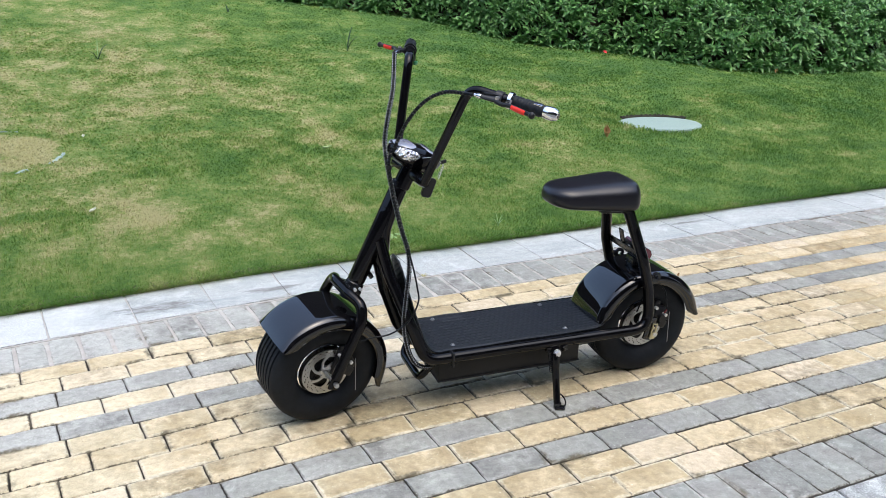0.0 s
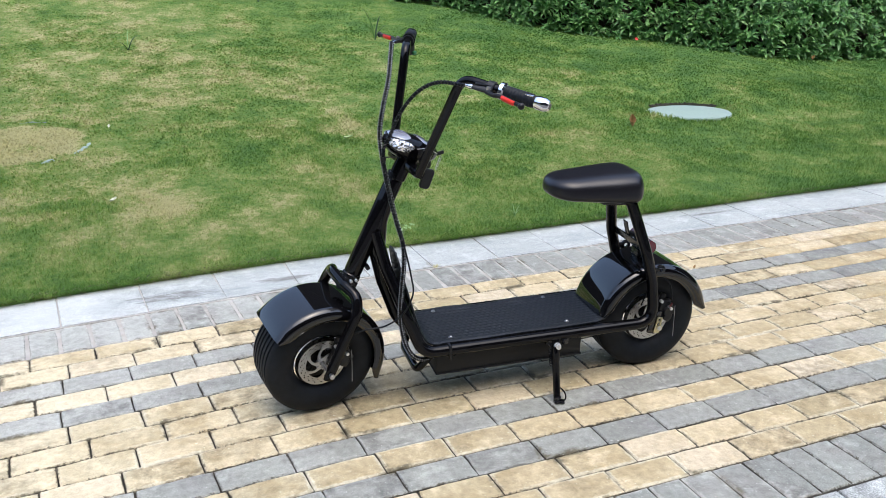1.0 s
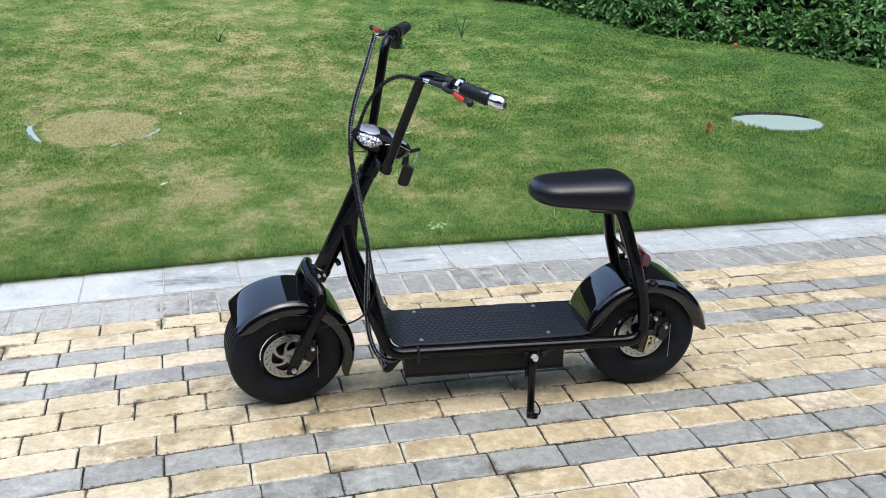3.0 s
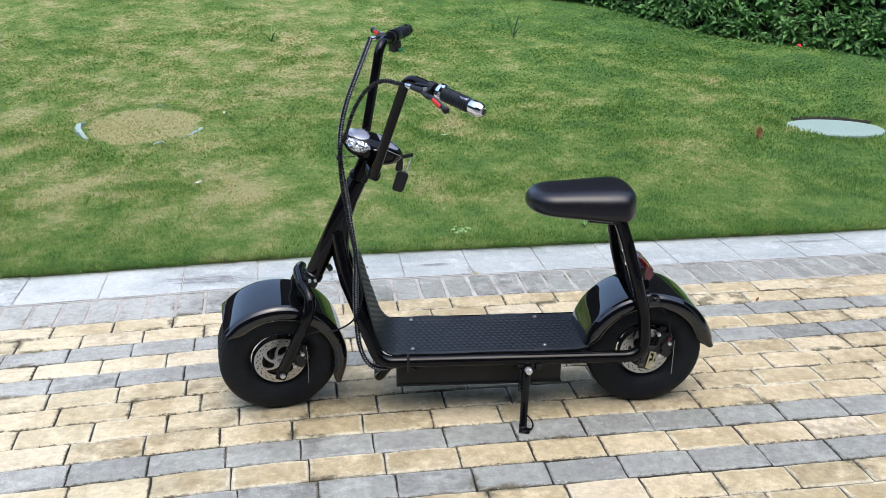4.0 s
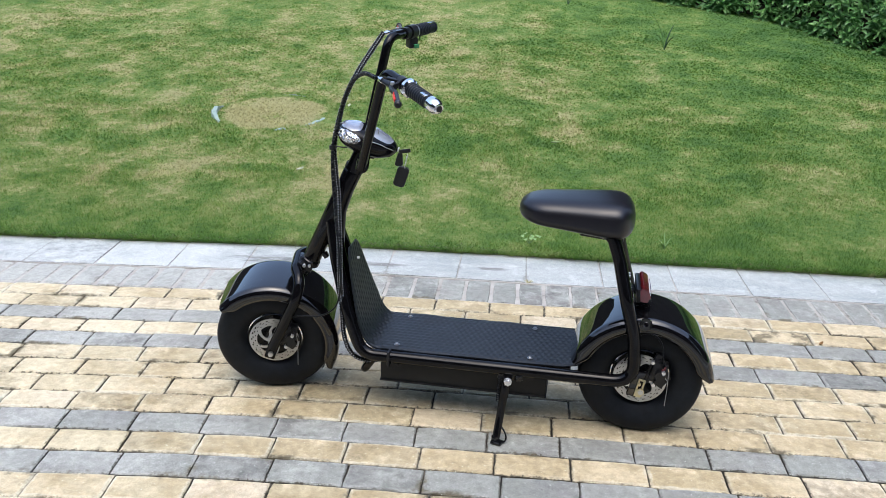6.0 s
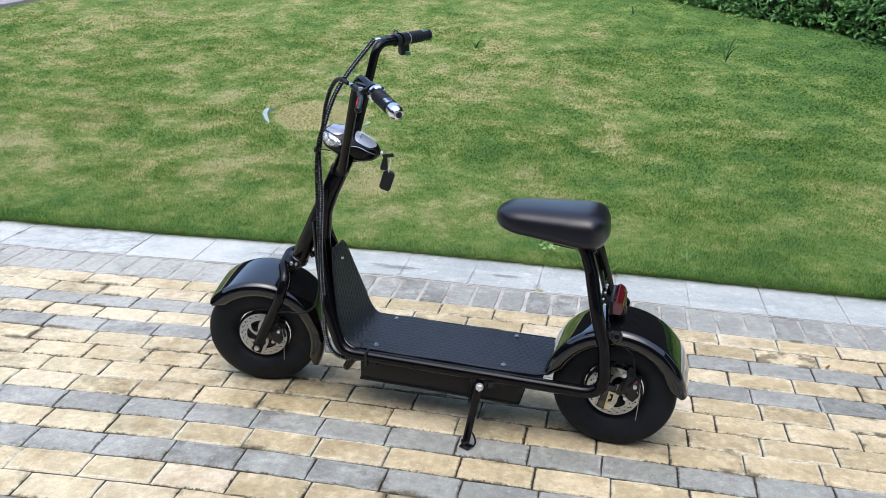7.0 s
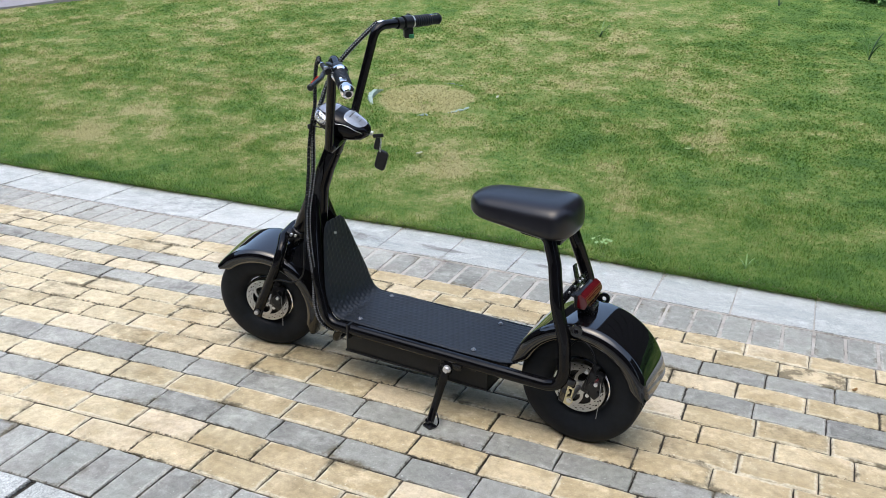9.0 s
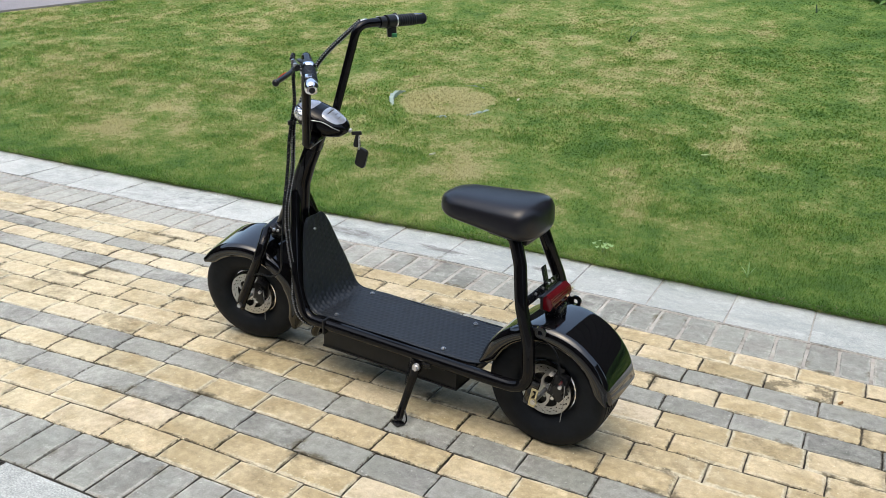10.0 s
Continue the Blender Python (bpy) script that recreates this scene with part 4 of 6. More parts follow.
bm = block(bmesh.new(), (0.008, 0.042, 0.05), (-0.213, -0.128, 0.2), (0, 0, 0), 0.003)
part("cable_tie", bm, M_PLASTIC, frame_part)
bm = lathe([(0.011, 0.0), (0.011, -0.003), (0.002, -0.003), (0.002, 0.0)], 20, True, (0.205, -0.107, 0.17))
part("plug", bm, M_PLASTIC, battery_box)

# kickstand
bm = tube(fillet([(0.14, -0.152, 0.172), (0.135, -0.168, 0.13), (0.123, -0.222, 0.016)], 0.05, 6), lambda u: 0.0135 - 0.002 * u, 14)
block(bm, (0.026, 0.014, 0.036), (0.142, -0.146, 0.174), (-8, 0, 0), 0.004)
kickstand = part("kickstand", bm, M_FRAME, scooter, "black kickstand swung down onto the paving")
bm = block(bmesh.new(), (0.034, 0.03, 0.009), (0.128, -0.228, 0.0155), (-4, 0, -20), 0.004)
rod((0.123, -0.222, 0.012), (0.123, -0.222, 0.03), 0.0125, 14, bm)
part("foot", bm, M_BLACK, kickstand)
bm = rod((0.144, -0.15, 0.175), (0.144, -0.167, 0.175), 0.0092, 6)
rod((0.144, -0.152, 0.175), (0.144, -0.16, 0.175), 0.0118, 18, bm)
part("bolt", bm, M_ZINC, kickstand, "bright hexagon pivot bolt")
bm = tube(spline([(0.13, -0.2, 0.058), (0.146, -0.213, 0.045), (0.153, -0.221, 0.028), (0.146, -0.227, 0.016), (0.132, -0.224, 0.018)], 5), 0.0025, 8)
part("kick_wire", bm, M_SATIN, kickstand)
coil = [Vector((0.12 + 0.0055 * math.cos(k * 0.8), -0.15 + 0.0055 * math.sin(k * 0.8) - k * 0.00022, 0.182 - k * 0.0007)) for k in range(96)]
part("spring", tube(coil, 0.0014, 5), M_SATIN, kickstand, "dark return spring")
bm = block(bmesh.new(), (0.05, 0.03, 0.022), (0.138, -0.13, 0.185), (0, 0, 0), 0.003)
block(bm, (0.02, 0.012, 0.02), (0.175, -0.146, 0.185), (0, 0, 20), 0.002)
part("bracket", bm, M_SATIN, kickstand)


# saddle
def saddle_mesh():
    x0, x1 = 0.14, 0.464
    cols, rows = 48, 40
    bm = bmesh.new()
    rings = []
    for i in range(rows + 1):
        u = i / rows
        e = 0.5 - 0.5 * math.cos(math.pi * u)
        x = x0 + (x1 - x0) * e
        s = (x - x0) / (x1 - x0)
        wide = float(np.interp(s, [0, 0.15, 0.4, 0.7, 0.88, 1], [0.084, 0.09, 0.098, 0.111, 0.113, 0.104]))
        cap = max(0.0, 1 - abs(2 * s - 1) ** 6) ** 0.5
        w = wide * max(0.03, min(1.0, (max(0.0, 1 - (max(0.0, 0.25 - s) / 0.25) ** 2.2)) ** 0.5)) * max(0.03, (max(0.0, 1 - (max(0.0, s - 0.81) / 0.19) ** 2.5)) ** 0.5)
        top = 0.699 + 0.016 * s - 0.001 * math.sin(math.pi * s)
        low = 0.632 - 0.034 * s
        mid = low + 0.42 * (top - low)
        swell = max(0.08, cap ** 0.8)
        ring = []
        for j in range(cols):
            a = 2 * math.pi * j / cols
            ca, sa = math.cos(a), math.sin(a)
            yy = math.copysign(abs(ca) ** 0.5, ca) * w
            # flat crown with a firm shoulder, sides that lean out, a tucked underside
            if sa > 0:
                lift = sa ** 0.42
                yy *= 1 - 0.13 * lift ** 1.6
                zz = lift * (top - mid) * swell - 0.005 * (yy / max(w, 1e-4)) ** 2 * cap
            else:
                zz = -abs(sa) ** 0.5 * (mid - low) * swell
                yy *= 1 - 0.16 * abs(sa) ** 1.5
            ring.append(bm.verts.new((x, yy, mid + zz)))
        rings.append(ring)
    for a, b in zip(rings, rings[1:]):
        for k in range(cols):
            bm.faces.new((a[k], a[(k + 1) % cols], b[(k + 1) % cols], b[k]))
    bm.faces.new(rings[0][::-1])
    bm.faces.new(rings[-1])
    return bm


saddle = part("saddle", saddle_mesh(), M_SEAT, scooter, "padded black vinyl saddle on two posts", angle=80)
bm = block(bmesh.new(), (0.12, 0.13, 0.016), (0.375, 0, 0.609), (0, 6, 0), 0.004)
part("saddle_base", bm, M_PLASTIC, saddle, "black plastic saddle base")

# tail light on its cross bar
bm = block(bmesh.new(), (0.004, 0.215, 0.026), (0.462, 0, 0.452), (0, -15, 0), 0.001)
block(bm, (0.004, 0.026, 0.055), (0.457, 0.02, 0.486), (0, -15, 0), 0.001)
block(bm, (0.03, 0.06, 0.004), (0.478, -0.01, 0.44), (0, 20, 0), 0.001)
bracket = part("tail_bracket", bm, M_SATIN, scooter, "black steel cross bar between the seat posts")
for y in (-0.055, -0.01, 0.03, 0.05):
    part("rivet", rod((0.464, y, 0.46), (0.469, y, 0.459), 0.004, 8), M_STEEL, bracket)


def tail_light_mesh():
    """A slim bar with a slanted, faceted face."""
    bm = bmesh.new()
    prof = [(0.49, 0.428), (0.489, 0.464), (0.503, 0.471), (0.519, 0.461), (0.525, 0.444), (0.517, 0.426)]
    ends = [[bm.verts.new((x - (0.006 if abs(y) > 0.055 else 0) * (x > 0.5), y - 0.004, z)) for x, z in prof] for y in (-0.065, -0.056, 0.056, 0.065)]
    bm.faces.new(ends[0][::-1])
    bm.faces.new(ends[-1])
    for p, q in zip(ends, ends[1:]):
        for k in range(6):
            bm.faces.new((p[k], p[(k + 1) % 6], q[(k + 1) % 6], q[k]))
    bmesh.ops.bevel(bm, geom=bm.edges[:], offset=0.002, segments=2, affect="EDGES")
    return bm


tail_light = part("tail_light", tail_light_mesh(), M_LENSRED, scooter, "dark red faceted tail light")
tail_light.location = (0.006, 0, -0.003)
bm = block(bmesh.new(), (0.014, 0.124, 0.042), (0.4855, -0.004, 0.444), (0, -4, 0), 0.004)
part("housing", bm, M_PLASTIC, tail_light)
bm = bmesh.new()
for x, z in ((0.5195, 0.4525), (0.5195, 0.4355)):
    block(bm, (0.002, 0.1, 0.0016), (x, -0.004, z), (0, -20, 0), 0)
part("lens_rib", bm, M_LENSRED, tail_light)
bm = block(bmesh.new(), (0.05, 0.05, 0.04), (0.5, 0, 0.405), (0, 0, 0), 0.008)
part("light_stem", bm, M_SATIN, tail_light)


# handlebar: two uprights with swept ends
def bar_path(s):
    return fillet([(-0.318, s * 0.086, 0.778), (-0.243, s * 0.168, 1.078), (-0.1135, s * 0.384, 1.0545)], 0.05, 10)


bm = bmesh.new()
for s in (-1, 1):
    sweep(bm, bar_path(s), 0.0135, 14)
handlebar = part("handlebar", steered(bm), M_FRAME, scooter, "glossy black high-rise handlebar")
bm = block(bmesh.new(), (0.036, 0.19, 0.032), (-0.316, 0, 0.778), (0, 29, 0), 0.012)
block(bm, (0.055, 0.07, 0.028), (-0.305, 0, 0.798), (0, 20, 0), 0.01)
rod((-0.345, 0, 0.735), (-0.318, 0, 0.79), 0.0265, 20, bm)
part("stem_clamp", steered(bm), M_FRAME, handlebar, "black clamp that holds the bars")


def bar_at(s, u):
    """A point on the outer arm of the bar, u from the bend (0) to the end (1)."""
    a, b = Vector((-0.243, s * 0.168, 1.078)), Vector((-0.1135, s * 0.384, 1.0545))
    return a + (b - a) * u


def grip(s, twist):
    a, b = bar_at(s, 0.5), bar_at(s, 0.98)
    path = [a + (b - a) * (k / 40) for k in range(41)]
    rib = lambda u: 0.0178 + 0.0011 * (math.sin(u * 2 * math.pi * 13) > 0) if u < 0.72 else 0.0168
    ob = part("grip", steered(tube(path, rib, 18)), M_GRIP, handlebar, "ribbed black rubber grip")
    d = (b - a).normalized()
    if twist:
        c = bar_at(s, 0.455)
        bm = sweep(bmesh.new(), [c, c + d * 0.004, c + d * 0.014, c + d * 0.018], lambda u: 0.019 if u in (0, 1) else 0.0235, 24)
        part("collar", steered(bm), M_CHROME, ob, "bright throttle collar")
        bm = sweep(bmesh.new(), [b - d * 0.026, b - d * 0.022, b, b + d * 0.003, b + d * 0.012, b + d * 0.014], lambda u: (0.0168, 0.0182, 0.0182, 0.0165, 0.013, 0.009)[min(5, round(u * 5))], 22)
        part("end_cap", steered(bm), M_CHROME, ob, "bright metal grip end")
        bm = rod(b + d * 0.0138, b + d * 0.0148, 0.008, 14)
        part("end_plug", steered(bm), M_PLASTIC, ob)
        q = a + (b - a) * 0.66
        bm = block(bmesh.new(), (0.024, 0.005, 0.018), (0, 0, 0), (0, 0, 0), 0.002)
        bmesh.ops.transform(bm, matrix=Matrix.Translation(q + Vector((-0.004, 0, 0.0155))) @ d.to_track_quat("X", "Z").to_matrix().to_4x4() @ pose(0, 0, 0, 90, 0, 0), verts=bm.verts[:])
        part("grip_badge", steered(bm), M_CHROME, ob)
    else:
        bm = sweep(bmesh.new(), [b - d * 0.004, b + d * 0.004, b + d * 0.012], lambda u: (0.0178, 0.0178, 0.012)[round(u * 2)], 20)
        part("end_cap", steered(bm), M_GRIP, ob)
        c = bar_at(s, 0.52)
        bm = sweep(bmesh.new(), [c, c + d * 0.012], 0.0195, 22)
        part("collar", steered(bm), M_STEEL, ob, "metal ring")
        q = a + (b - a) * 0.82
        bm = block(bmesh.new(), (0.03, 0.004, 0.012), (0, 0, 0), (0, 0, 0), 0.0015)
        bmesh.ops.transform(bm, matrix=Matrix.Translation(q + Vector((0.004, 0, 0.0155))) @ d.to_track_quat("X", "Z").to_matrix().to_4x4() @ pose(0, 0, 0, 90, 0, 0), verts=bm.verts[:])
        part("grip_badge", steered(bm), M_CHROME, ob)
    return ob


grip(-1, True)
grip(1, False)


def lever(s):
    """Brake lever: clamp, perch, bent blade with a red sleeve and a ball end."""
    drop = 0.0 if s < 0 else 0.014
    tip = Vector((-0.248, s * (0.229 if s < 0 else 0.24), 1.072))
    piv = Vector((-0.221, s * 0.268, 1.069))
    knee = Vector((-0.212, s * 0.318, 1.068 - drop * 0.4))
    ball = Vector((-0.205 - drop, s * 0.4, 1.068 - drop))
    c = bar_at(s, 0.36)
    d = (bar_at(s, 1) - bar_at(s, 0)).normalized()
    bm = sweep(bmesh.new(), [c - d * 0.01, c + d * 0.01], 0.0175, 18)
    sweep(bm, [c + Vector((-0.008, 0, 0.002)), c.lerp(piv, 0.6) + Vector((0, 0, 0.001)), piv], lambda u: 0.011 - 0.003 * u, 10, True, 0.6)
    sweep(bm, [tip, tip.lerp(piv, 0.5) + Vector((0.002, 0, 0)), piv + Vector((0.008, s * 0.004, 0))], lambda u: 0.006 + 0.004 * u, 10, True, 0.75)
    block(bm, (0.04, 0.012, 0.007), tip.lerp(c, 0.45) + Vector((0.004, 0, 0.006)), (0, 0, s * 42), 0.002)
    ob = part("brake_lever", steered(bm), M_PLASTIC, handlebar, "black brake lever with a red cover")
    path = spline([piv + Vector((-0.004, 0, -0.002)), piv.lerp(knee, 0.5) + Vector((-0.004, 0, -0.003)), knee, ball], 6)
    bm = sweep(bmesh.new(), path, 0.0062, 10)
    bmesh.ops.create_uvsphere(bm, u_segments=14, v_segments=9, radius=0.0092, matrix=Matrix.Translation(ball))
    part("blade", steered(bm), M_PLASTIC, ob)
    # a red shell clipped over the front of the blade
    way = (ball - knee).normalized()
    front = Vector((-1, 0, 0.1 if s < 0 else -0.1))
    front = (front - way * front.dot(way)).normalized()
    up = way.cross(front)
    rows = []
    for i in range(9):
        q = knee.lerp(ball, 0.08 + (0.66 if s < 0 else 0.55) * i / 8)
        bulge = 0.0078 - 0.0012 * abs(i / 4 - 1) ** 3
        rows.append([q + (front * math.cos(a) + up * math.sin(a)) * bulge for a in (radians(-50 + 10 * k) for k in range(11))])
    part("sleeve", steered(sheet(rows, 0.0012)), M_RED, ob, "bright red cover on the lever's front")
    bm = rod(piv + Vector((0, 0, 0.004)), piv + Vector((0, 0, 0.0115)), 0.0055, 8)
    part("pivot_bolt", steered(bm), M_STEEL, ob, "bright pivot bolt")
    back = (tip - piv).normalized()
    bm = sweep(bmesh.new(), [tip - back * 0.002, tip + back * 0.007, tip + back * 0.012, tip + back * 0.02], lambda u: (0.0072, 0.0072, 0.0052, 0.0045)[round(u * 3)], 12)
    part("cable_adjuster", steered(bm), M_CHROME, ob, "bright cable adjuster")
    return ob


lever(-1)
lever(1)
bm = block(bmesh.new(), (0.03, 0.028, 0.034), (-0.178, 0.274, 1.036), (0, 0, 30), 0.005)
sweep(bm, [bar_at(1, 0.42), bar_at(1, 0.54)], 0.021, 20)
switch = part("switch_box", steered(bm), M_PLASTIC, handlebar, "black horn switch box under the grip")
bm = block(bmesh.new(), (0.016, 0.008, 0.012), (-0.164, 0.262, 1.026), (0, 0, 30), 0.002)
part("button", steered(bm), M_GREEN, switch, "green push button")


# headlight and dash in one shell
SHELL = Matrix.Translation((-0.302, 0, 0.83)) @ Euler((0, radians(21), 0)).to_matrix().to_4x4()


def shell_point(u, a, grow=0.0):
    """u from the front (0) to the tail (1), a round the shell."""
    x = -0.088 + 0.176 * u
    w = float(np.interp(u, [0, 0.06, 0.2, 0.5, 0.8, 0.95, 1], [0.018, 0.042, 0.059, 0.062, 0.05, 0.03, 0.012])) + grow
    hi = float(np.interp(u, [0, 0.08, 0.3, 0.6, 0.9, 1], [0.012, 0.024, 0.034, 0.033, 0.02, 0.008])) + grow
    lo = float(np.interp(u, [0, 0.1, 0.35, 0.7, 0.92, 1], [0.012, 0.03, 0.042, 0.042, 0.026, 0.008])) + grow
    ca, sa = math.cos(a), math.sin(a)
    y = math.copysign(abs(ca) ** 0.8, ca) * w
    z = math.copysign(abs(sa) ** 0.85, sa) * (hi if sa > 0 else lo)
    return SHELL @ Vector((x, y, z))


def shell_patch(u0, u1, a0, a1, grow, n=14, m=14):
    """A raised patch that follows the shell: lens, display, trim."""
    bm = bmesh.new()
    rows = []
    for i in range(n + 1):
        row = []
        for j in range(m + 1):
            s, t = 2 * i / n - 1, 2 * j / m - 1
            # squeeze the square patch to a rounded leaf
            us = (u0 + u1) / 2 + (u1 - u0) / 2 * s * math.sqrt(1 - t * t / 2.4)
            at = (a0 + a1) / 2 + (a1 - a0) / 2 * t * math.sqrt(1 - s * s / 2.4)
            edge = max(abs(s), abs(t))
            g = grow * (1 - edge ** 4) - 0.0004
            row.append(bm.verts.new(shell_point(us, at, g)))
        rows.append(row)
    for a, b in zip(rows, rows[1:]):
        for k in range(m):
            bm.faces.new((a[k], b[k], b[k + 1], a[k + 1]))
    return bm


bm = bmesh.new()
rings = [[bm.verts.new(shell_point(i / 24, 2 * math.pi * k / 32)) for k in range(32)] for i in range(25)]
for a, b in zip(rings, rings[1:]):
    for k in range(32):
        bm.faces.new((a[k], a[(k + 1) % 32], b[(k + 1) % 32], b[k]))
bm.faces.new(rings[0][::-1])
bm.faces.new(rings[-1])
headlight = part("headlight", steered(bm), M_FRAME, scooter, "glossy black headlight shell with a display on its back", angle=60)


def lens_patch(u0, u1, middle, spread, grow, n=14, m=14):
    """A lens that is broad at the front of the shell and runs to a point behind."""
    bm = bmesh.new()
    rows = []
    for i in range(n + 1):
        s = i / n
        half = spread * max(0.02, 1 - s ** 1.9) ** 0.6
        rows.append([bm.verts.new(shell_point(u0 + (u1 - u0) * s, middle + half * (2 * j / m - 1), grow * (1 - max(2 * s - 1, abs(2 * j / m - 1)) ** 4) + 0.0003)) for j in range(m + 1)])
    for a, b in zip(rows, rows[1:]):
        for k in range(m):
            bm.faces.new((a[k], b[k], b[k + 1], a[k + 1]))
    return bm


for middle in (168, 372):
    part("lens", steered(lens_patch(0.004, 0.37, radians(middle), radians(34), 0.0034)), M_LAMP, headlight, "clear headlight lens over a bright reflector")
part("upper_lens", steered(shell_patch(0.02, 0.36, radians(46), radians(134), 0.0025)), M_SMOKE, headlight, "pale upper lens")
part("display", steered(shell_patch(0.5, 0.9, radians(42), radians(138), 0.002)), M_DISPLAY, headlight, "pale blue-grey display window")
for s in (-1, 1):
    path = [shell_point(0.42 + 0.5 * k / 12, radians(90 - s * (78 - 14 * math.sin(math.pi * k / 12))), 0.0006) for k in range(13)]
    part("trim", steered(tube(path, 0.0009, 6)), M_STEEL, headlight, "thin bright trim line")
for u0, u1, a0, a1 in ((0.6, 0.625, 66, 114), (0.7, 0.715, 74, 96), (0.78, 0.79, 78, 104)):
    part("display_mark", steered(shell_patch(u0, u1, radians(a0), radians(a1), 0.0032, 4, 8)), M_PLASTIC, headlight)
bm = rod(SHELL @ Vector((0.083, 0.012, -0.004)), SHELL @ Vector((0.094, 0.012, -0.004)), 0.007, 16)
lock = part("key_lock", steered(bm), M_STEEL, headlight, "ignition lock")
bm = block(bmesh.new(), (0.034, 0.006, 0.012), SHELL @ Vector((0.112, 0.013, -0.003)), (0, -8, 0), 0.0025)
part("key", steered(bm), M_PLASTIC, lock, "black key in the lock")
ring_c = SHELL @ Vector((0.124, 0.014, -0.014))
links = bmesh.new()
for k in range(5):
    c = ring_c + Vector((-0.002 * k, 0.002 * k, -0.009 * k))
    m = Matrix.Translation(c) @ pose(0, 0, 0, 0, 90 * (k % 2), 90)
    loop = [m @ Vector((0.0045 * math.cos(a), 0, 0.0062 * math.sin(a))) for a in (2 * math.pi * q / 12 for q in range(13))]
    sweep(links, loop, 0.0009, 5, False)
part("key_chain", steered(links), M_STEEL, lock, "small steel chain")


def rounded_slab(w, h, t, r, taper=1.0):
    """A rounded rectangle in the xz plane with softened rims."""
    bm = bmesh.new()
    rings = []
    for inset, y in ((0.002, -t / 2), (0.0, -t / 2 + 0.002), (0.0, t / 2 - 0.002), (0.002, t / 2)):
        ring = []
        for cx, cz, a0 in ((1, 1, 0), (-1, 1, 90), (-1, -1, 180), (1, -1, 270)):
            for k in range(5):
                a = radians(a0 + 22.5 * k)
                z = cz * (h / 2 - r) + (r - inset) * math.sin(a)
                k2 = taper + (1 - taper) * (0.5 - z / h)
                ring.append(bm.verts.new(((cx * (w / 2 - r) + (r - inset) * math.cos(a)) * k2, y, z)))
        rings.append(ring)
    for a, b in zip(rings, rings[1:]):
        for k in range(20):
            bm.faces.new((a[k], a[(k + 1) % 20], b[(k + 1) % 20], b[k]))
    bm.faces.new(rings[0][::-1])
    bm.faces.new(rings[-1])
    return bm


bm = rounded_slab(0.026, 0.044, 0.007, 0.009, 0.5)
bmesh.ops.transform(bm, matrix=pose(-0.215, 0.046, 0.749, 0, 8, 10), verts=bm.verts[:])
part("key_tag", steered(bm), M_PLASTIC, lock, "black leather key tag")
bm = rounded_slab(0.036, 0.066, 0.012, 0.011)
bmesh.ops.transform(bm, matrix=pose(-0.211, 0.058, 0.688, 0, 18, -6), verts=bm.verts[:])
part("key_fob", steered(bm), M_PLASTIC, lock, "black remote key fob hanging from the lock")


# cables
def wrapped_cable(points, r, name, label, wrap=0):
    path = spline(points, 10)
    ob = part(name, tube(path, r, 10), M_CABLE, scooter, label)
    # a spiral of black plastic round the bundle; its rope-like turns catch the light, with pale flecks between them
    if wrap:
        coil, flecks, angle, gone = [], bmesh.new(), 0.0, 0.0
        for a, b in zip(path, path[1:]):
            d = b - a
            n = max(2, int(d.length / 0.0012))
            ref = Vector((0.3, -1, 0.1))
            side = (ref - d * (ref.dot(d) / d.length_squared)).normalized()
            up = d.normalized().cross(side)
            for k in range(n):
                angle += 2 * math.pi * (d.length / n) / 0.0105
                p = a + d * (k / n)
                coil.append(p + (side * math.cos(angle) + up * math.sin(angle)) * (r * 0.82))
                gone += d.length / n
                if wrap > 1 and gone > 0.0066:
                    gone = 0.0
                    for turn in (0.1, 1.6, -1.4):
                        q = p + (side * math.cos(turn) + up * math.sin(turn)) * (r * 1.08)
                        sweep(flecks, [q, q + d.normalized() * 0.003], 0.0018, 6)
        part("spiral_wrap", sweep(bmesh.new(), coil, r * 0.5, 6), M_WRAP, ob, "black plastic spiral sleeve")
        if wrap > 1:
            part("fleck", flecks, M_SILVER, ob, "pale flecks woven into the sleeve")
    return ob


far_end, near_end = st((-0.262, 0.226, 1.074)), st((-0.262, -0.2145, 1.0735))
wrapped_cable([far_end, (-0.345, 0.076, 1.013), (-0.373, 0.03, 0.946), (-0.391, 0.005, 0.874), (-0.394, -0.034, 0.808), (-0.386, -0.052, 0.742), (-0.376, -0.07, 0.679), (-0.368, -0.096, 0.625), (-0.359, -0.124, 0.575), (-0.357, -0.132, 0.52), (-0.361, -0.122, 0.435), (-0.363, -0.105, 0.331), (-0.354, -0.118, 0.25), (-0.328, -0.124, 0.196), (-0.285, -0.11, 0.172), (-0.235, -0.09, 0.172)], 0.0062, "wrapped_cable", "black spiral-wrapped cable bundle from the brake lever", 2)
wrapped_cable([near_end, (-0.268, -0.168, 1.045), (-0.312, -0.12, 1.012), (-0.349, -0.08, 0.95), (-0.373, -0.052, 0.88), (-0.392, -0.042, 0.83), (-0.392, -0.062, 0.76), (-0.383, -0.083, 0.69), (-0.372, -0.108, 0.63), (-0.36, -0.136, 0.575)], 0.0048, "brake_cable", "black sheathed brake cable arching from the lever", 1)
wrapped_cable([(-0.363, -0.132, 0.59), (-0.353, -0.15, 0.54), (-0.345, -0.17, 0.48), (-0.343, -0.178, 0.43), (-0.368, -0.16, 0.362), (-0.42, -0.145, 0.322), (-0.48, -0.135, 0.312), (-0.535, -0.118, 0.285), (-0.552, -0.112, 0.26)], 0.0026, "front_brake_cable", "thin black cable to the front brake")
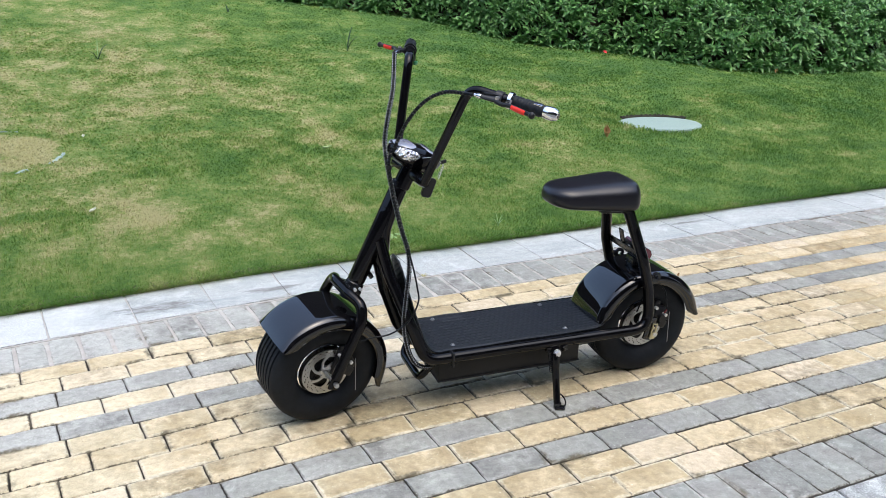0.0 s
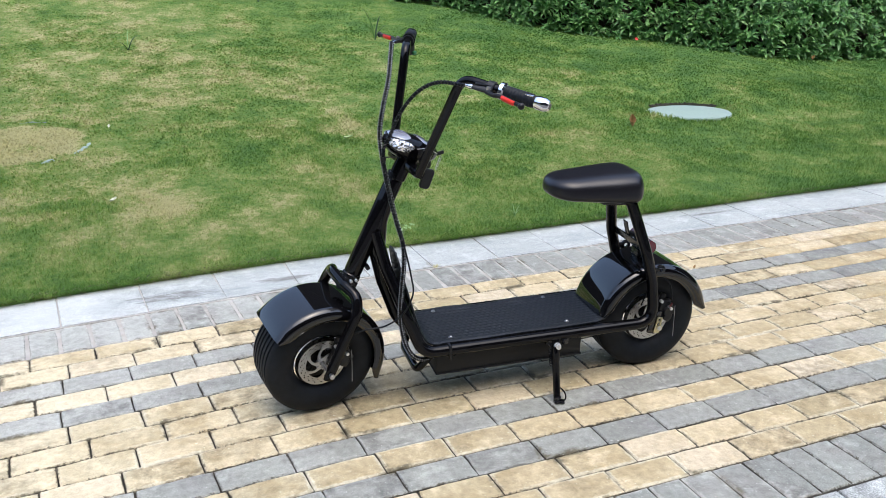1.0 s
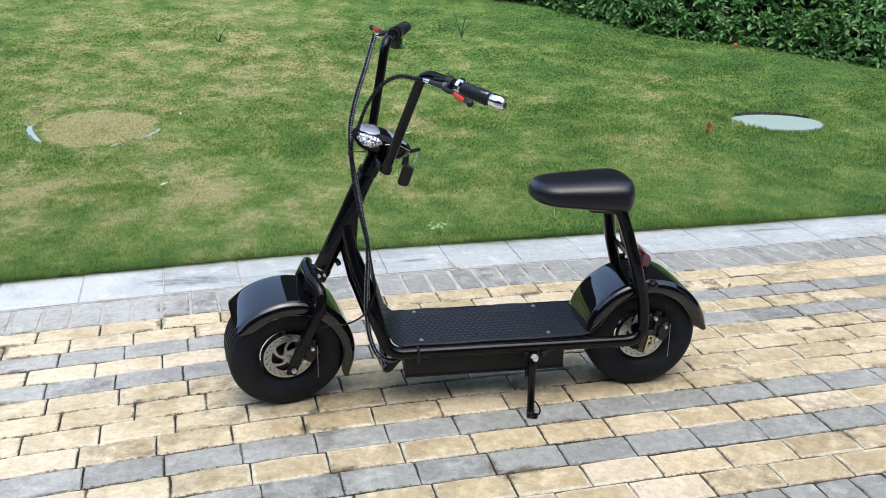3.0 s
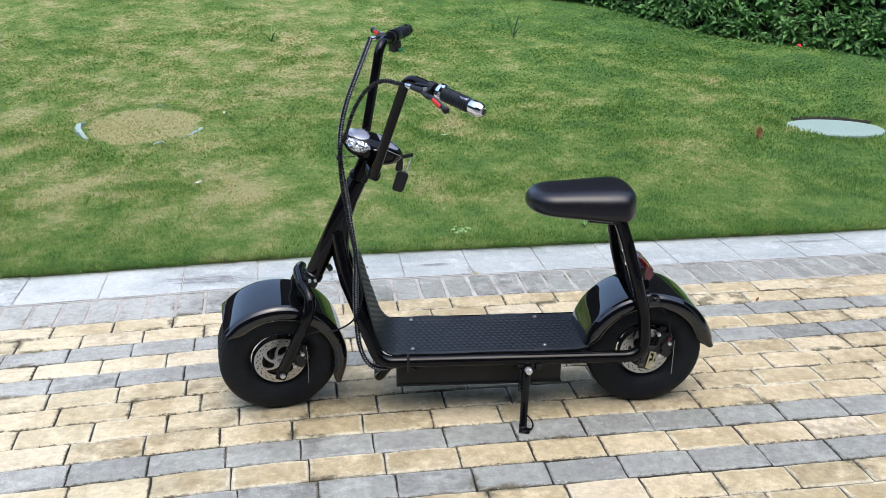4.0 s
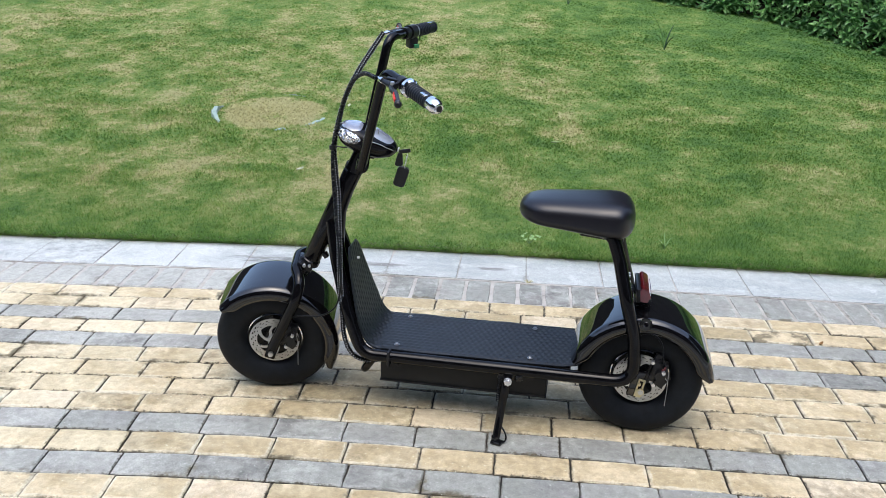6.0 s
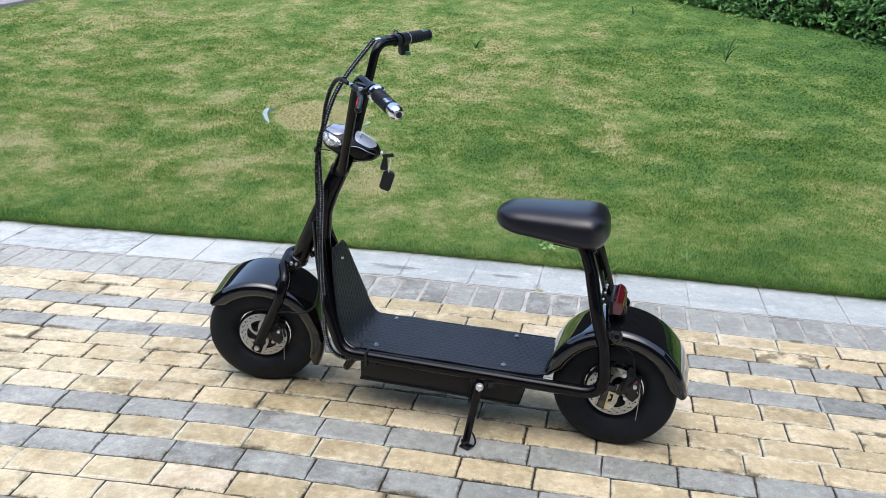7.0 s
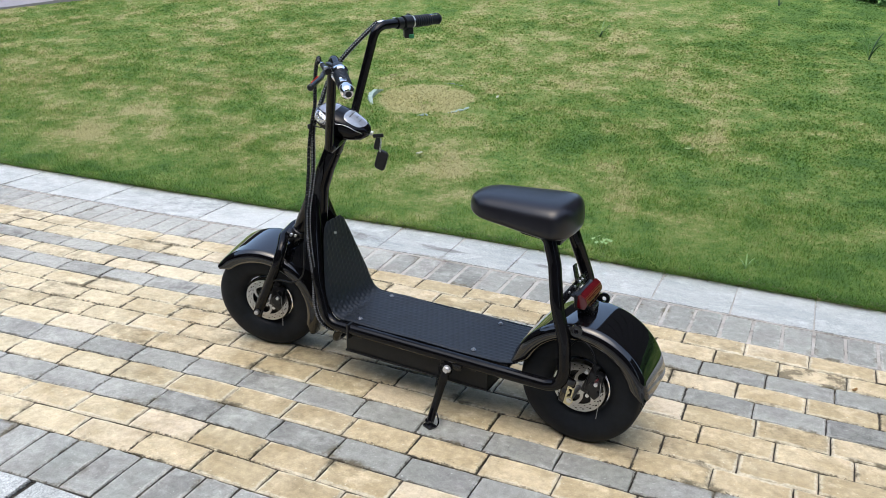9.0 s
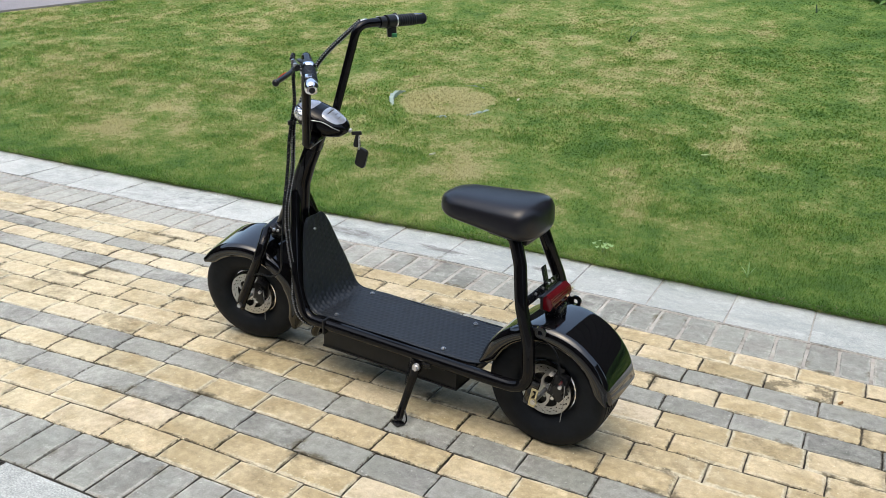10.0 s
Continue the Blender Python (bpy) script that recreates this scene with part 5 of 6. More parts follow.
wrapped_cable([(0.47, -0.098, 0.25), (0.5, -0.099, 0.33), (0.535, -0.103, 0.347), (0.566, -0.108, 0.32), (0.578, -0.112, 0.26)], 0.0026, "rear_brake_cable", "thin black cable to the rear brake")
bm = lathe([(0.0085, -0.006), (0.0085, 0.006), (0.006, 0.006), (0.006, -0.006)], 14, True, (0, 0, 0))
bmesh.ops.transform(bm, matrix=Matrix.Translation((-0.395, -0.05, 0.81)) @ pose(0, 0, 0, 90, 0, 0), verts=bm.verts[:])
sweep(bm, [Vector((-0.392, -0.045, 0.812)), st((-0.36, -0.03, 0.815))], 0.002, 6)
part("cable_tie", bm, M_PLASTIC, scooter, "black cable tie")


# ---- lawn ----
rng = np.random.default_rng(7)
HEDGE_EDGE = [(-0.6, 9.2), (0.2, 8.45), (1.0, 7.95), (2.05, 7.25), (2.43, 6.66), (2.91, 6.22), (3.44, 5.95), (3.84, 5.6), (4.3, 5.16), (5.09, 4.96), (5.84, 4.9), (7.5, 4.8), (9.5, 4.6)]
HX, HY = np.array([p[0] for p in HEDGE_EDGE]), np.array([p[1] for p in HEDGE_EDGE])
RX, RY = np.array([p[0] for p in ROAD_EDGE]), np.array([p[1] for p in ROAD_EDGE])


def grass():
    xs, ys = [], []
    for d0, d1, x0, x1, dens in ((-0.018, 0.03, -5.0, 3.6, 30000), (0.03, 0.12, -5.0, 4.0, 13000), (0.12, 1.0, -5.2, 4.2, 11500), (1.0, 2.2, -6.5, 6.2, 7600), (2.2, 3.8, -8.6, 7.6, 5000), (3.8, 5.4, -9.5, 7.5, 4600), (5.4, 7.6, -8.5, 5.0, 3400)):
        n = int((d1 - d0) * (x1 - x0) * dens)
        x = rng.uniform(x0, x1, n)
        xs.append(x)
        ys.append(rng.uniform(d0, d1, n) + KERB_OUT + np.interp(x, BEND_X, BEND_Y))
    x, y = np.concatenate(xs), np.concatenate(ys)
    keep = y > -1e9
    keep &= ~((x > -1.0) & (y > np.interp(x, HX, HY) + 0.35))
    keep &= y < np.interp(x, RX, RY, right=1e9) - 0.03
    keep &= np.hypot(x - COVER[0], (y - COVER[1])) > COVER[2] - 0.02
    bank = (np.hypot(x - COVER[0], y - COVER[1]) < COVER[2] + 0.034) & (y > COVER[1] - 0.05)
    keep &= ~(bank & (rng.uniform(0, 1, len(x)) < np.where(np.hypot(x - COVER[0], y - COVER[1]) < COVER[2] + 0.012, 0.9, 0.2)))
    # the lawn thins in places
    keep &= rng.uniform(0, 1, len(x)) < 0.72 + 0.28 * np.sin(x * 3.1 + 1.7 * np.sin(y * 2.3)) * np.sin(y * 3.7 + x)  * -1.0 + 0.1
    x, y = x[keep], y[keep]
    n = len(x)
    d = y - KERB_OUT - np.interp(x, BEND_X, BEND_Y)
    z = lawn_z(x, y) + np.where(d > 0.1, 0.012 * np.sin(x * 2.1 + y) * np.sin(y * 1.7 - x * 0.6), 0) - 0.004
    tuft = 0.5 + 0.5 * np.sin(x * 5.3 + 2 * np.sin(y * 3.1)) * np.sin(y * 6.1 + 1.5 * np.sin(x * 2.7))
    inring = np.hypot(x - RING_X, y - RING_Y) < RING_R
    h = rng.uniform(0.012, 0.029, n) * (0.75 + 0.6 * tuft) * np.where(inring, 0.75, 1.0)
    h = np.where(d < 0.12, h * 1.15, h)
    h = np.where(d < 0.025, h * rng.uniform(0.9, 2.1, n), h)
    h *= np.clip(1 - 0.13 * (d - 1.6), 0.55, 1) * np.where(d > 0.3, 0.86, 1.0)
    around = np.hypot(x - COVER[0], y - COVER[1])
    h = np.where((around < COVER[2] + 0.12), h * 1.5, h)
    w = rng.uniform(0.0009, 0.0018, n) * (1 + 1.2 * np.clip(d - 0.2, 0, 4))
    az, lean, laz = rng.uniform(0, 2 * np.pi, n), rng.uniform(0.25, 1.5, n), rng.uniform(0, 2 * np.pi, n)
    lean = np.where(d < 0.012, lean + 1.0, lean)
    side = np.stack([np.cos(az), np.sin(az), np.zeros(n)], -1)
    drift = np.stack([np.cos(laz), np.sin(laz), np.zeros(n)], -1)
    drift[:, 1] = np.where(d < 0.03, -np.abs(drift[:, 1]) * 0.9, drift[:, 1])
    base = np.stack([x, y, z], -1)
    up = np.array([0, 0, 1.0])
    mid = base + up * (h * 0.6)[:, None] + drift * (h * lean * 0.3)[:, None]
    tip = base + up * (h * (1.02 - 0.35 * lean))[:, None] + drift * (h * lean)[:, None]
    v = np.stack([base - side * w[:, None], base + side * w[:, None], mid + side * (w * 0.8)[:, None], mid - side * (w * 0.8)[:, None], tip], 1)
    i0 = (np.arange(n) * 5)[:, None]
    me = from_arrays("grass", v.reshape(-1, 3), [i0 + np.array([[0, 1, 2, 3]]), i0 + np.array([[3, 2, 4]])], M_GRASS)
    tagged(new("grass", me), "short mown lawn grass, patchy green and straw yellow", "grass", kind="stuff")


grass()


def thatch():
    """Dead blades and crumbs caught where the turf meets the kerb."""
    n = 8000
    x = rng.uniform(-5.0, 3.6, n)
    clump = 0.5 + 0.5 * np.sin(x * 9 + 2 * np.sin(x * 3.7))
    d = rng.normal(0.002, 0.011, n) - 0.016 * clump * rng.uniform(0, 1, n) ** 3
    y = d + KERB_OUT + np.interp(x, BEND_X, BEND_Y)
    z = np.where(d > 0, lawn_z(x, y), 0.004) + rng.uniform(0.001, 0.006, n)
    a = rng.normal(0, 0.9, n)
    length, w = rng.uniform(0.006, 0.03, n), rng.uniform(0.0006, 0.0018, n)
    along_x = np.stack([np.cos(a), np.sin(a), rng.normal(0.1, 0.2, n)], -1) * length[:, None]
    side = np.stack([-np.sin(a), np.cos(a), np.zeros(n)], -1) * w[:, None]
    base = np.stack([x, y, z], -1)
    sag = np.array([0, 0, 0.004])
    v = np.stack([base - side, base + side, base + along_x * 0.5 + side + sag, base + along_x * 0.5 - side + sag, base + along_x], 1)
    i0 = (np.arange(n) * 5)[:, None]
    me = from_arrays("thatch", v.reshape(-1, 3), [i0 + np.array([[0, 1, 2, 3]]), i0 + np.array([[3, 2, 4]])], M_THATCH)
    tagged(new("thatch", me), "dead brown thatch caught along the edge of the turf", "thatch", kind="stuff")


thatch()


# ---- hedge ----
def hedge():
    """Low shrubs in whorls of pointed leaves over a mounded bed."""
    holder = tagged(new("hedge"), "dense low hedge of glossy pointed green leaves at the lawn's edge", "hedge", kind="stuff")
    holder.location = (4.0, 6.5, float(lawn_z(4.0, 6.5)))
    bpy.context.view_layer.update()
    off = np.array(holder.location)
    n = 9500
    x = rng.uniform(-0.6, 7.4, n)
    depth = rng.uniform(0, 1, n) ** 1.3 * 3.0
    y = np.interp(x, HX, HY) + depth
    rise = 0.62 * np.sqrt(np.clip(1 - (1 - np.clip(depth / 0.55, 0, 1)) ** 2, 0, 1))
    lump = 0.12 * np.sin(x * 3.3 + y * 1.1) * np.sin(y * 2.9 - x) + 0.06 * np.sin(x * 7.7) * np.sin(y * 8.3)
    top = rise * (1 + lump) + rng.uniform(-0.16, 0.05, n)
    # some shoots low on the face
    face = rng.uniform(0, 1, n) < 0.3
    top = np.where(face, top * rng.uniform(0.15, 0.95, n), top)
    top = np.clip(top, 0.04, None)
    ground_h = lawn_z(x, y)
    out_y = np.where(depth < 0.6, -0.75 * (1 - depth / 0.6), 0)
    axis = np.stack([rng.normal(0, 0.3, n), out_y + rng.normal(0, 0.3, n), np.ones(n)], -1)
    axis /= np.linalg.norm(axis, axis=1)[:, None]
    c = np.stack([x, y, ground_h + top], -1)
    leaves_v = []
    for ring, (count, tilt, length) in enumerate(((4, 0.95, 0.062), (5, 0.5, 0.085), (5, 0.08, 0.092))):
        for k in range(count):
            a = 2 * np.pi * (k + 0.4 * ring) / count + rng.normal(0, 0.35, n)
            ref = np.tile(np.array([1.0, 0.13, 0.0]), (n, 1))
            e1 = np.cross(axis, ref)
            e1 /= np.linalg.norm(e1, axis=1)[:, None]
            e2 = np.cross(axis, e1)
            out = e1 * np.cos(a)[:, None] + e2 * np.sin(a)[:, None]
            tl = tilt + rng.normal(0, 0.22, n)
            d = out * np.cos(tl)[:, None] + axis * np.sin(tl)[:, None]
            side = np.cross(d, axis)
            side /= np.linalg.norm(side, axis=1)[:, None] + 1e-9
            nrm = np.cross(side, d)
            L = length * rng.uniform(0.7, 1.25, n)
            W = L * rng.uniform(0.14, 0.2, n)
            s = c - axis * (0.02 * ring)
            droop = (L * rng.uniform(0.05, 0.3, n))[:, None] * np.array([0, 0, -1.0])
            p0 = s + d * (L * 0.08)[:, None]
            p1 = s + d * (L * 0.4)[:, None]
            p2 = s + d * (L * 0.75)[:, None] + droop * 0.35
            p3 = s + d * L[:, None] + droop
            fold = nrm * (W * 0.35)[:, None]
            v = np.stack([p0, p1 - fold * 0.4, p2 - fold * 0.3, p3, p1 + side * W[:, None] + fold, p2 + side * (W * 0.72)[:, None] + fold * 0.7, p1 - side * W[:, None] + fold, p2 - side * (W * 0.72)[:, None] + fold * 0.7], 1)
            leaves_v.append(v.reshape(-1, 3))
    V = np.concatenate(leaves_v) - off
    m = len(V) // 8
    i0 = (np.arange(m) * 8)[:, None]
    tri = [i0 + np.array([t]) for t in ([0, 4, 1], [0, 1, 6], [2, 5, 3], [2, 3, 7])]
    quad = [i0 + np.array([t]) for t in ([1, 4, 5, 2], [1, 2, 7, 6])]
    leaves = new("foliage", from_arrays("foliage", V, tri + quad, M_LEAF))
    leaves.parent = holder
    tagged(leaves, "whorls of pointed green leaves", kind="stuff")
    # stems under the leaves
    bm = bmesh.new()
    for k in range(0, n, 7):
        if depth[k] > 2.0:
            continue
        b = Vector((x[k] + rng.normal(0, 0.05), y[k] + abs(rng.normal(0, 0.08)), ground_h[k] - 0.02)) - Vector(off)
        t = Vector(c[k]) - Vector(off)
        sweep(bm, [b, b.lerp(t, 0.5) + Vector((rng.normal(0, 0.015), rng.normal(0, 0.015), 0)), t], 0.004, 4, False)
    ob = new("stems", mesh_of("stems", bm, M_BARK_SHADE))
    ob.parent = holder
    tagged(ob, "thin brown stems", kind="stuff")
    # a dark sheet under the canopy stands in for the shade inside the hedge
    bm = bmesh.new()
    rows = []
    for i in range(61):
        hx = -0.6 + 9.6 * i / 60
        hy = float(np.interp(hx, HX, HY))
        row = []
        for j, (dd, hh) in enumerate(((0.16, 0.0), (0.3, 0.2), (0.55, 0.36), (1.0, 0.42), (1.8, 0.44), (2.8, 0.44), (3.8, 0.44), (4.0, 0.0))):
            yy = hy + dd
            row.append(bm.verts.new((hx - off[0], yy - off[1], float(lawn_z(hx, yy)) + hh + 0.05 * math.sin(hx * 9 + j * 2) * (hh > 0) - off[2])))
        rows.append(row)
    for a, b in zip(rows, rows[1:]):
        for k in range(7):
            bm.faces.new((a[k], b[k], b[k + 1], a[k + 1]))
    ob = new("shade_sheet", mesh_of("shade_sheet", bm, M_BARK_SHADE))
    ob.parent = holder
    tagged(ob, "dark brown sheet standing in for the shade inside the hedge", kind="stuff")


hedge()


TUFT = (-0.341, 1.99)


# ---- lids, weeds and scraps on the lawn ----
def round_cover():
    x, y, r = COVER
    bm = bmesh.new()
    prof = [(0.0, 0.0), (r * 0.9, 0.0), (r - 0.012, 0.0), (r, -0.008), (r, -0.05)]
    rings = [[bm.verts.new((q * math.cos(a), q * math.sin(a), h)) for a in (2 * math.pi * k / 48 for k in range(48))] if q else None for q, h in prof]
    centre = bm.verts.new((0, 0, 0))
    for k in range(48):
        bm.faces.new((centre, rings[1][k], rings[1][(k + 1) % 48]))
    for a, b in zip(rings[1:], rings[2:]):
        for k in range(48):
            bm.faces.new((a[k], b[k], b[(k + 1) % 48], a[(k + 1) % 48]))
    ob = thing("manhole_cover", bm, M_COVER, "round pale green plastic manhole cover sunk in the grass", "manhole cover")
    ob.matrix_world = pose(x, y, COVER_Z + 0.004, -1.6, 0, 0)
    # bare crumbling soil where the turf was cut back behind the lid
    rr = random.Random(8)
    rows = []
    for i in range(49):
        a = radians(14 + 100 * i / 48)
        row = []
        for q, up in ((0.002, -1.0), (0.006, 0.05), (0.014, 0.25), (0.026, 0.42), (0.04, 0.42), (0.056, 0.1)):
            jig = rr.uniform(-0.004, 0.004)
            px, py = (r + q + jig) * math.cos(a), (r + q + jig) * math.sin(a)
            top = float(lawn_z(x + (r + 0.05) * math.cos(a), y + (r + 0.05) * math.sin(a))) + 0.01 - COVER_Z
            row.append(Vector((px, py, -0.03 if up < 0 else max(-0.02, top * up * rr.uniform(0.35, 1.15)) + jig)))
        rows.append(row)
    part("soil_bank", sheet(rows, 0.004), M_EARTH, ob, "bare dark soil behind the lid", smooth=False)
    return ob


round_cover()


def buried_ring():
    bm = bmesh.new()
    n = 96
    rows = []
    for k in range(n + 1):
        a = 2 * math.pi * k / n
        # mostly overgrown: it sinks below the turf but at its two sides
        deg = math.degrees(a)
        seen = max(math.exp(-((deg - 194) / 26) ** 4), 0.76 * math.exp(-((deg - 334) / 21) ** 4), 0.7 * math.exp(-((deg - 292) / 8) ** 4), 0.64 * math.exp(-((deg - 82) / 18) ** 4))
        sink = 0.05 * (1 - seen) + 0.004 * math.sin(k * 1.9)
        row = []
        wide = 0.012 + 0.022 * math.exp(-((deg - 194) / 22) ** 2) + 0.008 * math.exp(-((deg - 332) / 14) ** 2) + 0.004 * math.sin(k * 2.7)
        for r, h in ((RING_R - 0.004, -0.04), (RING_R, 0.024), (RING_R + wide, 0.021), (RING_R + wide + 0.008, -0.04)):
            x, y = r * math.cos(a), r * math.sin(a)
            row.append(bm.verts.new((x, y, float(lawn_z(RING_X + x, RING_Y + y)) - float(lawn_z(RING_X, RING_Y)) + h - sink)))
        rows.append(row)
    for a, b in zip(rows, rows[1:]):
        for k in range(3):
            bm.faces.new((a[k], b[k], b[k + 1], a[k + 1]))
    bmesh.ops.remove_doubles(bm, verts=bm.verts[:], dist=1e-5)
    ob = thing("manhole_ring", bm, M_COVER, "pale ring of an overgrown manhole with dry grass inside", "manhole ring")
    ob.location = (RING_X, RING_Y, float(lawn_z(RING_X, RING_Y)))


buried_ring()


def weed(x, y, blades, label):
    """Long folded blades from one root: heading, length, lean and half width, and colour of each."""
    holder = tagged(new("weed"), label, "weed")
    holder.location = (x, y, float(lawn_z(x, y)) - 0.004)
    for heading, length, lean, wide, mat in blades:
        d = Vector((math.cos(radians(heading)), math.sin(radians(heading)), 0))
        s = Vector((-d.y, d.x, 0))
        rows = []
        bm = bmesh.new()
        for i in range(10):
            u = i / 9
            p = d * (lean * length * u * (0.45 + 0.55 * u)) + Vector((0, 0, length * (u - 0.35 * lean * u ** 3)))
            w = wide * (1 - u) ** 0.55 * (0.7 + 0.6 * u)
            rows.append((bm.verts.new(p - s * w), bm.verts.new(p - d * w * 0.5 + Vector((0, 0, -w * 0.2))), bm.verts.new(p + s * w)))
        for q, t in zip(rows, rows[1:]):
            bm.faces.new((q[0], q[1], t[1], t[0]))
            bm.faces.new((q[1], q[2], t[2], t[1]))
        part("blade", bm, mat, holder)
    return holder


weed(0.785, 6.39, ((215, 0.36, 0.5, 0.009, M_WEED), (40, 0.25, 0.4, 0.011, M_WEEDDARK), (-50, 0.19, 0.75, 0.011, M_WEEDDARK), (220, 0.2, 0.75, 0.009, M_WEED)), "tall green weed with long blades standing out of the lawn")
weed(-1.38, 6.36, ((40, 0.17, 0.75, 0.008, M_WEEDDARK), (80, 0.2, 0.4, 0.006, M_WEED), (215, 0.13, 0.9, 0.009, M_WEEDDARK), (-60, 0.1, 0.8, 0.008, M_WEEDDARK)), "low weed of dark pointed blades in the lawn")
weed(-0.02, 7.76, ((120, 0.1, 0.3, 0.012, M_WEEDDARK), (30, 0.07, 0.5, 0.01, M_WEEDDARK)), "small dark weed before the hedge")
weed(0.3, 2.47, ((20, 0.07, 0.5, 0.005, M_WEED), (100, 0.08, 0.3, 0.005, M_WEED), (170, 0.06, 0.6, 0.006, M_WEED), (230, 0.05, 0.7, 0.006, M_WEED), (310, 0.06, 0.6, 0.006, M_WEED)), "bright green weed near the kerb")


def leafy_weed(x, y, seed):
    r = random.Random(seed)
    bm = bmesh.new()
    for k in range(13):
        a, q = r.uniform(0, 6.28), r.uniform(0.015, 0.06)
        c = Vector((math.cos(a) * q, math.sin(a) * q, r.uniform(0.03, 0.055)))
        sweep(bm, [Vector((0, 0, 0)), c * 0.6 + Vector((0, 0, 0.008)), c], 0.0009, 4, False)
        nrm = Vector((math.cos(a) * 0.4, math.sin(a) * 0.4, 1)).normalized()
        e = nrm.orthogonal().normalized()
        f = nrm.cross(e)
        ring = [bm.verts.new(c + (e * math.cos(b) + f * math.sin(b)) * 0.012 * (0.75 + 0.25 * math.cos(3 * b))) for b in (2 * math.pi * i / 12 for i in range(12))]
        hub = bm.verts.new(c - nrm * 0.002)
        for i in range(12):
            bm.faces.new((hub, ring[i], ring[(i + 1) % 12]))
    ob = thing("weed", bm, M_WEED, "small round-leaved weed at the kerb", "weed")
    ob.location = (x, y, float(lawn_z(x, y)))


leafy_weed(-0.34, 2.43, 4)


def dry_tuft(x, y, z, seed, size):
    """A small clump of dry and mossy stalks."""
    r = random.Random(seed)
    bm = bmesh.new()
    for k in range(22):
        a, q = r.uniform(0, 6.28), r.uniform(0.0, 0.4)
        b = Vector((math.cos(a), math.sin(a) * 0.6, 0)) * q * size
        tip = b + Vector((r.uniform(-0.7, 0.7), r.uniform(-0.7, 0.4), r.uniform(0.25, 0.8))) * size
        sweep(bm, [b, b.lerp(tip, 0.5) + Vector((0, 0, 0.1 * size)), tip], lambda u: 0.0011 * (1.15 - u), 4, False)
    ob = thing("dry_tuft", bm, M_STRAW, "small clump of dry straw stalks in a joint at the kerb", "weed")
    ob.location = (x, y, z)


dry_tuft(TUFT[0], TUFT[1], -0.004, 3, 0.028)
dry_tuft(1.19, KERB_OUT - 0.004, 0.002, 5, 0.035)
dry_tuft(0.61, KERB_OUT - 0.004, 0.002, 6, 0.026)


def curled_leaf(x, y, size, mat, name, label, category, lift=0.02, turn=0.0, curl=1.0):
    rows = []
    for i in range(9):
        u = i / 8
        w = size * 0.32 * math.sin(math.pi * min(1, u * 0.96 + 0.03)) ** 0.8
        row = []
        for j in range(5):
            v = j / 2 - 1
            row.append((size * (u - 0.5), v * w, size * curl * (0.35 * v * v + 0.5 * (u - 0.4) ** 2)))
        rows.append(row)
    ob = thing(name, sheet(rows, 0.0006), mat, label, category)
    ob.matrix_world = pose(x, y, (float(lawn_z(x, y)) if y > KERB_OUT else 0.0) + lift, 0, -20 * curl, turn)


curled_leaf(1.835, 3.71, 0.075, M_DRYLEAF, "dead_leaf", "curled brown dead leaf on the grass", "leaf", 0.022, 70, 1.6)
curled_leaf(-0.19, 3.92, 0.06, M_PALELEAF, "fallen_leaf", "pale narrow leaf lying on the grass", "leaf", 0.024, -15, 0.4)
curled_leaf(-2.57, 4.69, 0.06, M_STRAW, "fallen_leaf", "yellow fallen leaf on the grass", "leaf", 0.024, 10, 0.4)
curled_leaf(-1.66, 3.24, 0.04, M_SCRAP, "pale_scrap", "small pale scrap lying on the grass", "scrap", 0.018, 30, 0.6)
curled_leaf(-1.625, 4.47, 0.03, M_SCRAP, "pale_scrap", "tiny white scrap standing in the grass", "scrap", 0.026, 80, 0.8)
curled_leaf(0.742, 1.529, 0.016, M_DRYLEAF, "dead_leaf", "tiny curled brown leaf on a paving block", "leaf", 0.004, 20, 1.2)
curled_leaf(4.7, 5.0, 0.05, M_DRYLEAF, "dead_leaf", "small brown dead leaf beside the hedge", "leaf", 0.02, 30, 1.0)


def flower(x, y, h):
    bm = bmesh.new()
    for k in range(6):
        a = 2 * math.pi * k / 6
        d, s = Vector((math.cos(a), math.sin(a), 0)), Vector((-math.sin(a), math.cos(a), 0))
        pts = [Vector((0, 0, 0)), d * 0.014 + s * 0.01 + Vector((0, 0, 0.008)), d * 0.02 + Vector((0, 0, 0.006)), d * 0.014 - s * 0.01 + Vector((0, 0, 0.008))]
        bm.faces.new([bm.verts.new(p) for p in pts])
    holder = thing("flower", bm, M_PETAL, "small red flower at the foot of the hedge", "flower", smooth=False)
    holder.matrix_world = pose(x, y, float(lawn_z(x, y)) + h, 40, 0, 0)
    part("stem", tube([(0, 0, 0), (0, -0.004, -h * 0.5), (0, h * 0.5, -h * 0.7)], 0.0015, 5), M_WEED, holder)


flower(3.26, 5.83, 0.05)


# ---- kerb slabs, border blocks and pavers ----
EDGE = [(-1, -1), (-0.62, -1), (-0.25, -1), (0.12, -1), (0.55, -1), (1, -1), (1, -0.3), (1, 0.35), (1, 1), (0.6, 1), (0.2, 1), (-0.22, 1), (-0.58, 1), (-1, 1), (-1, 0.3), (-1, -0.36)]


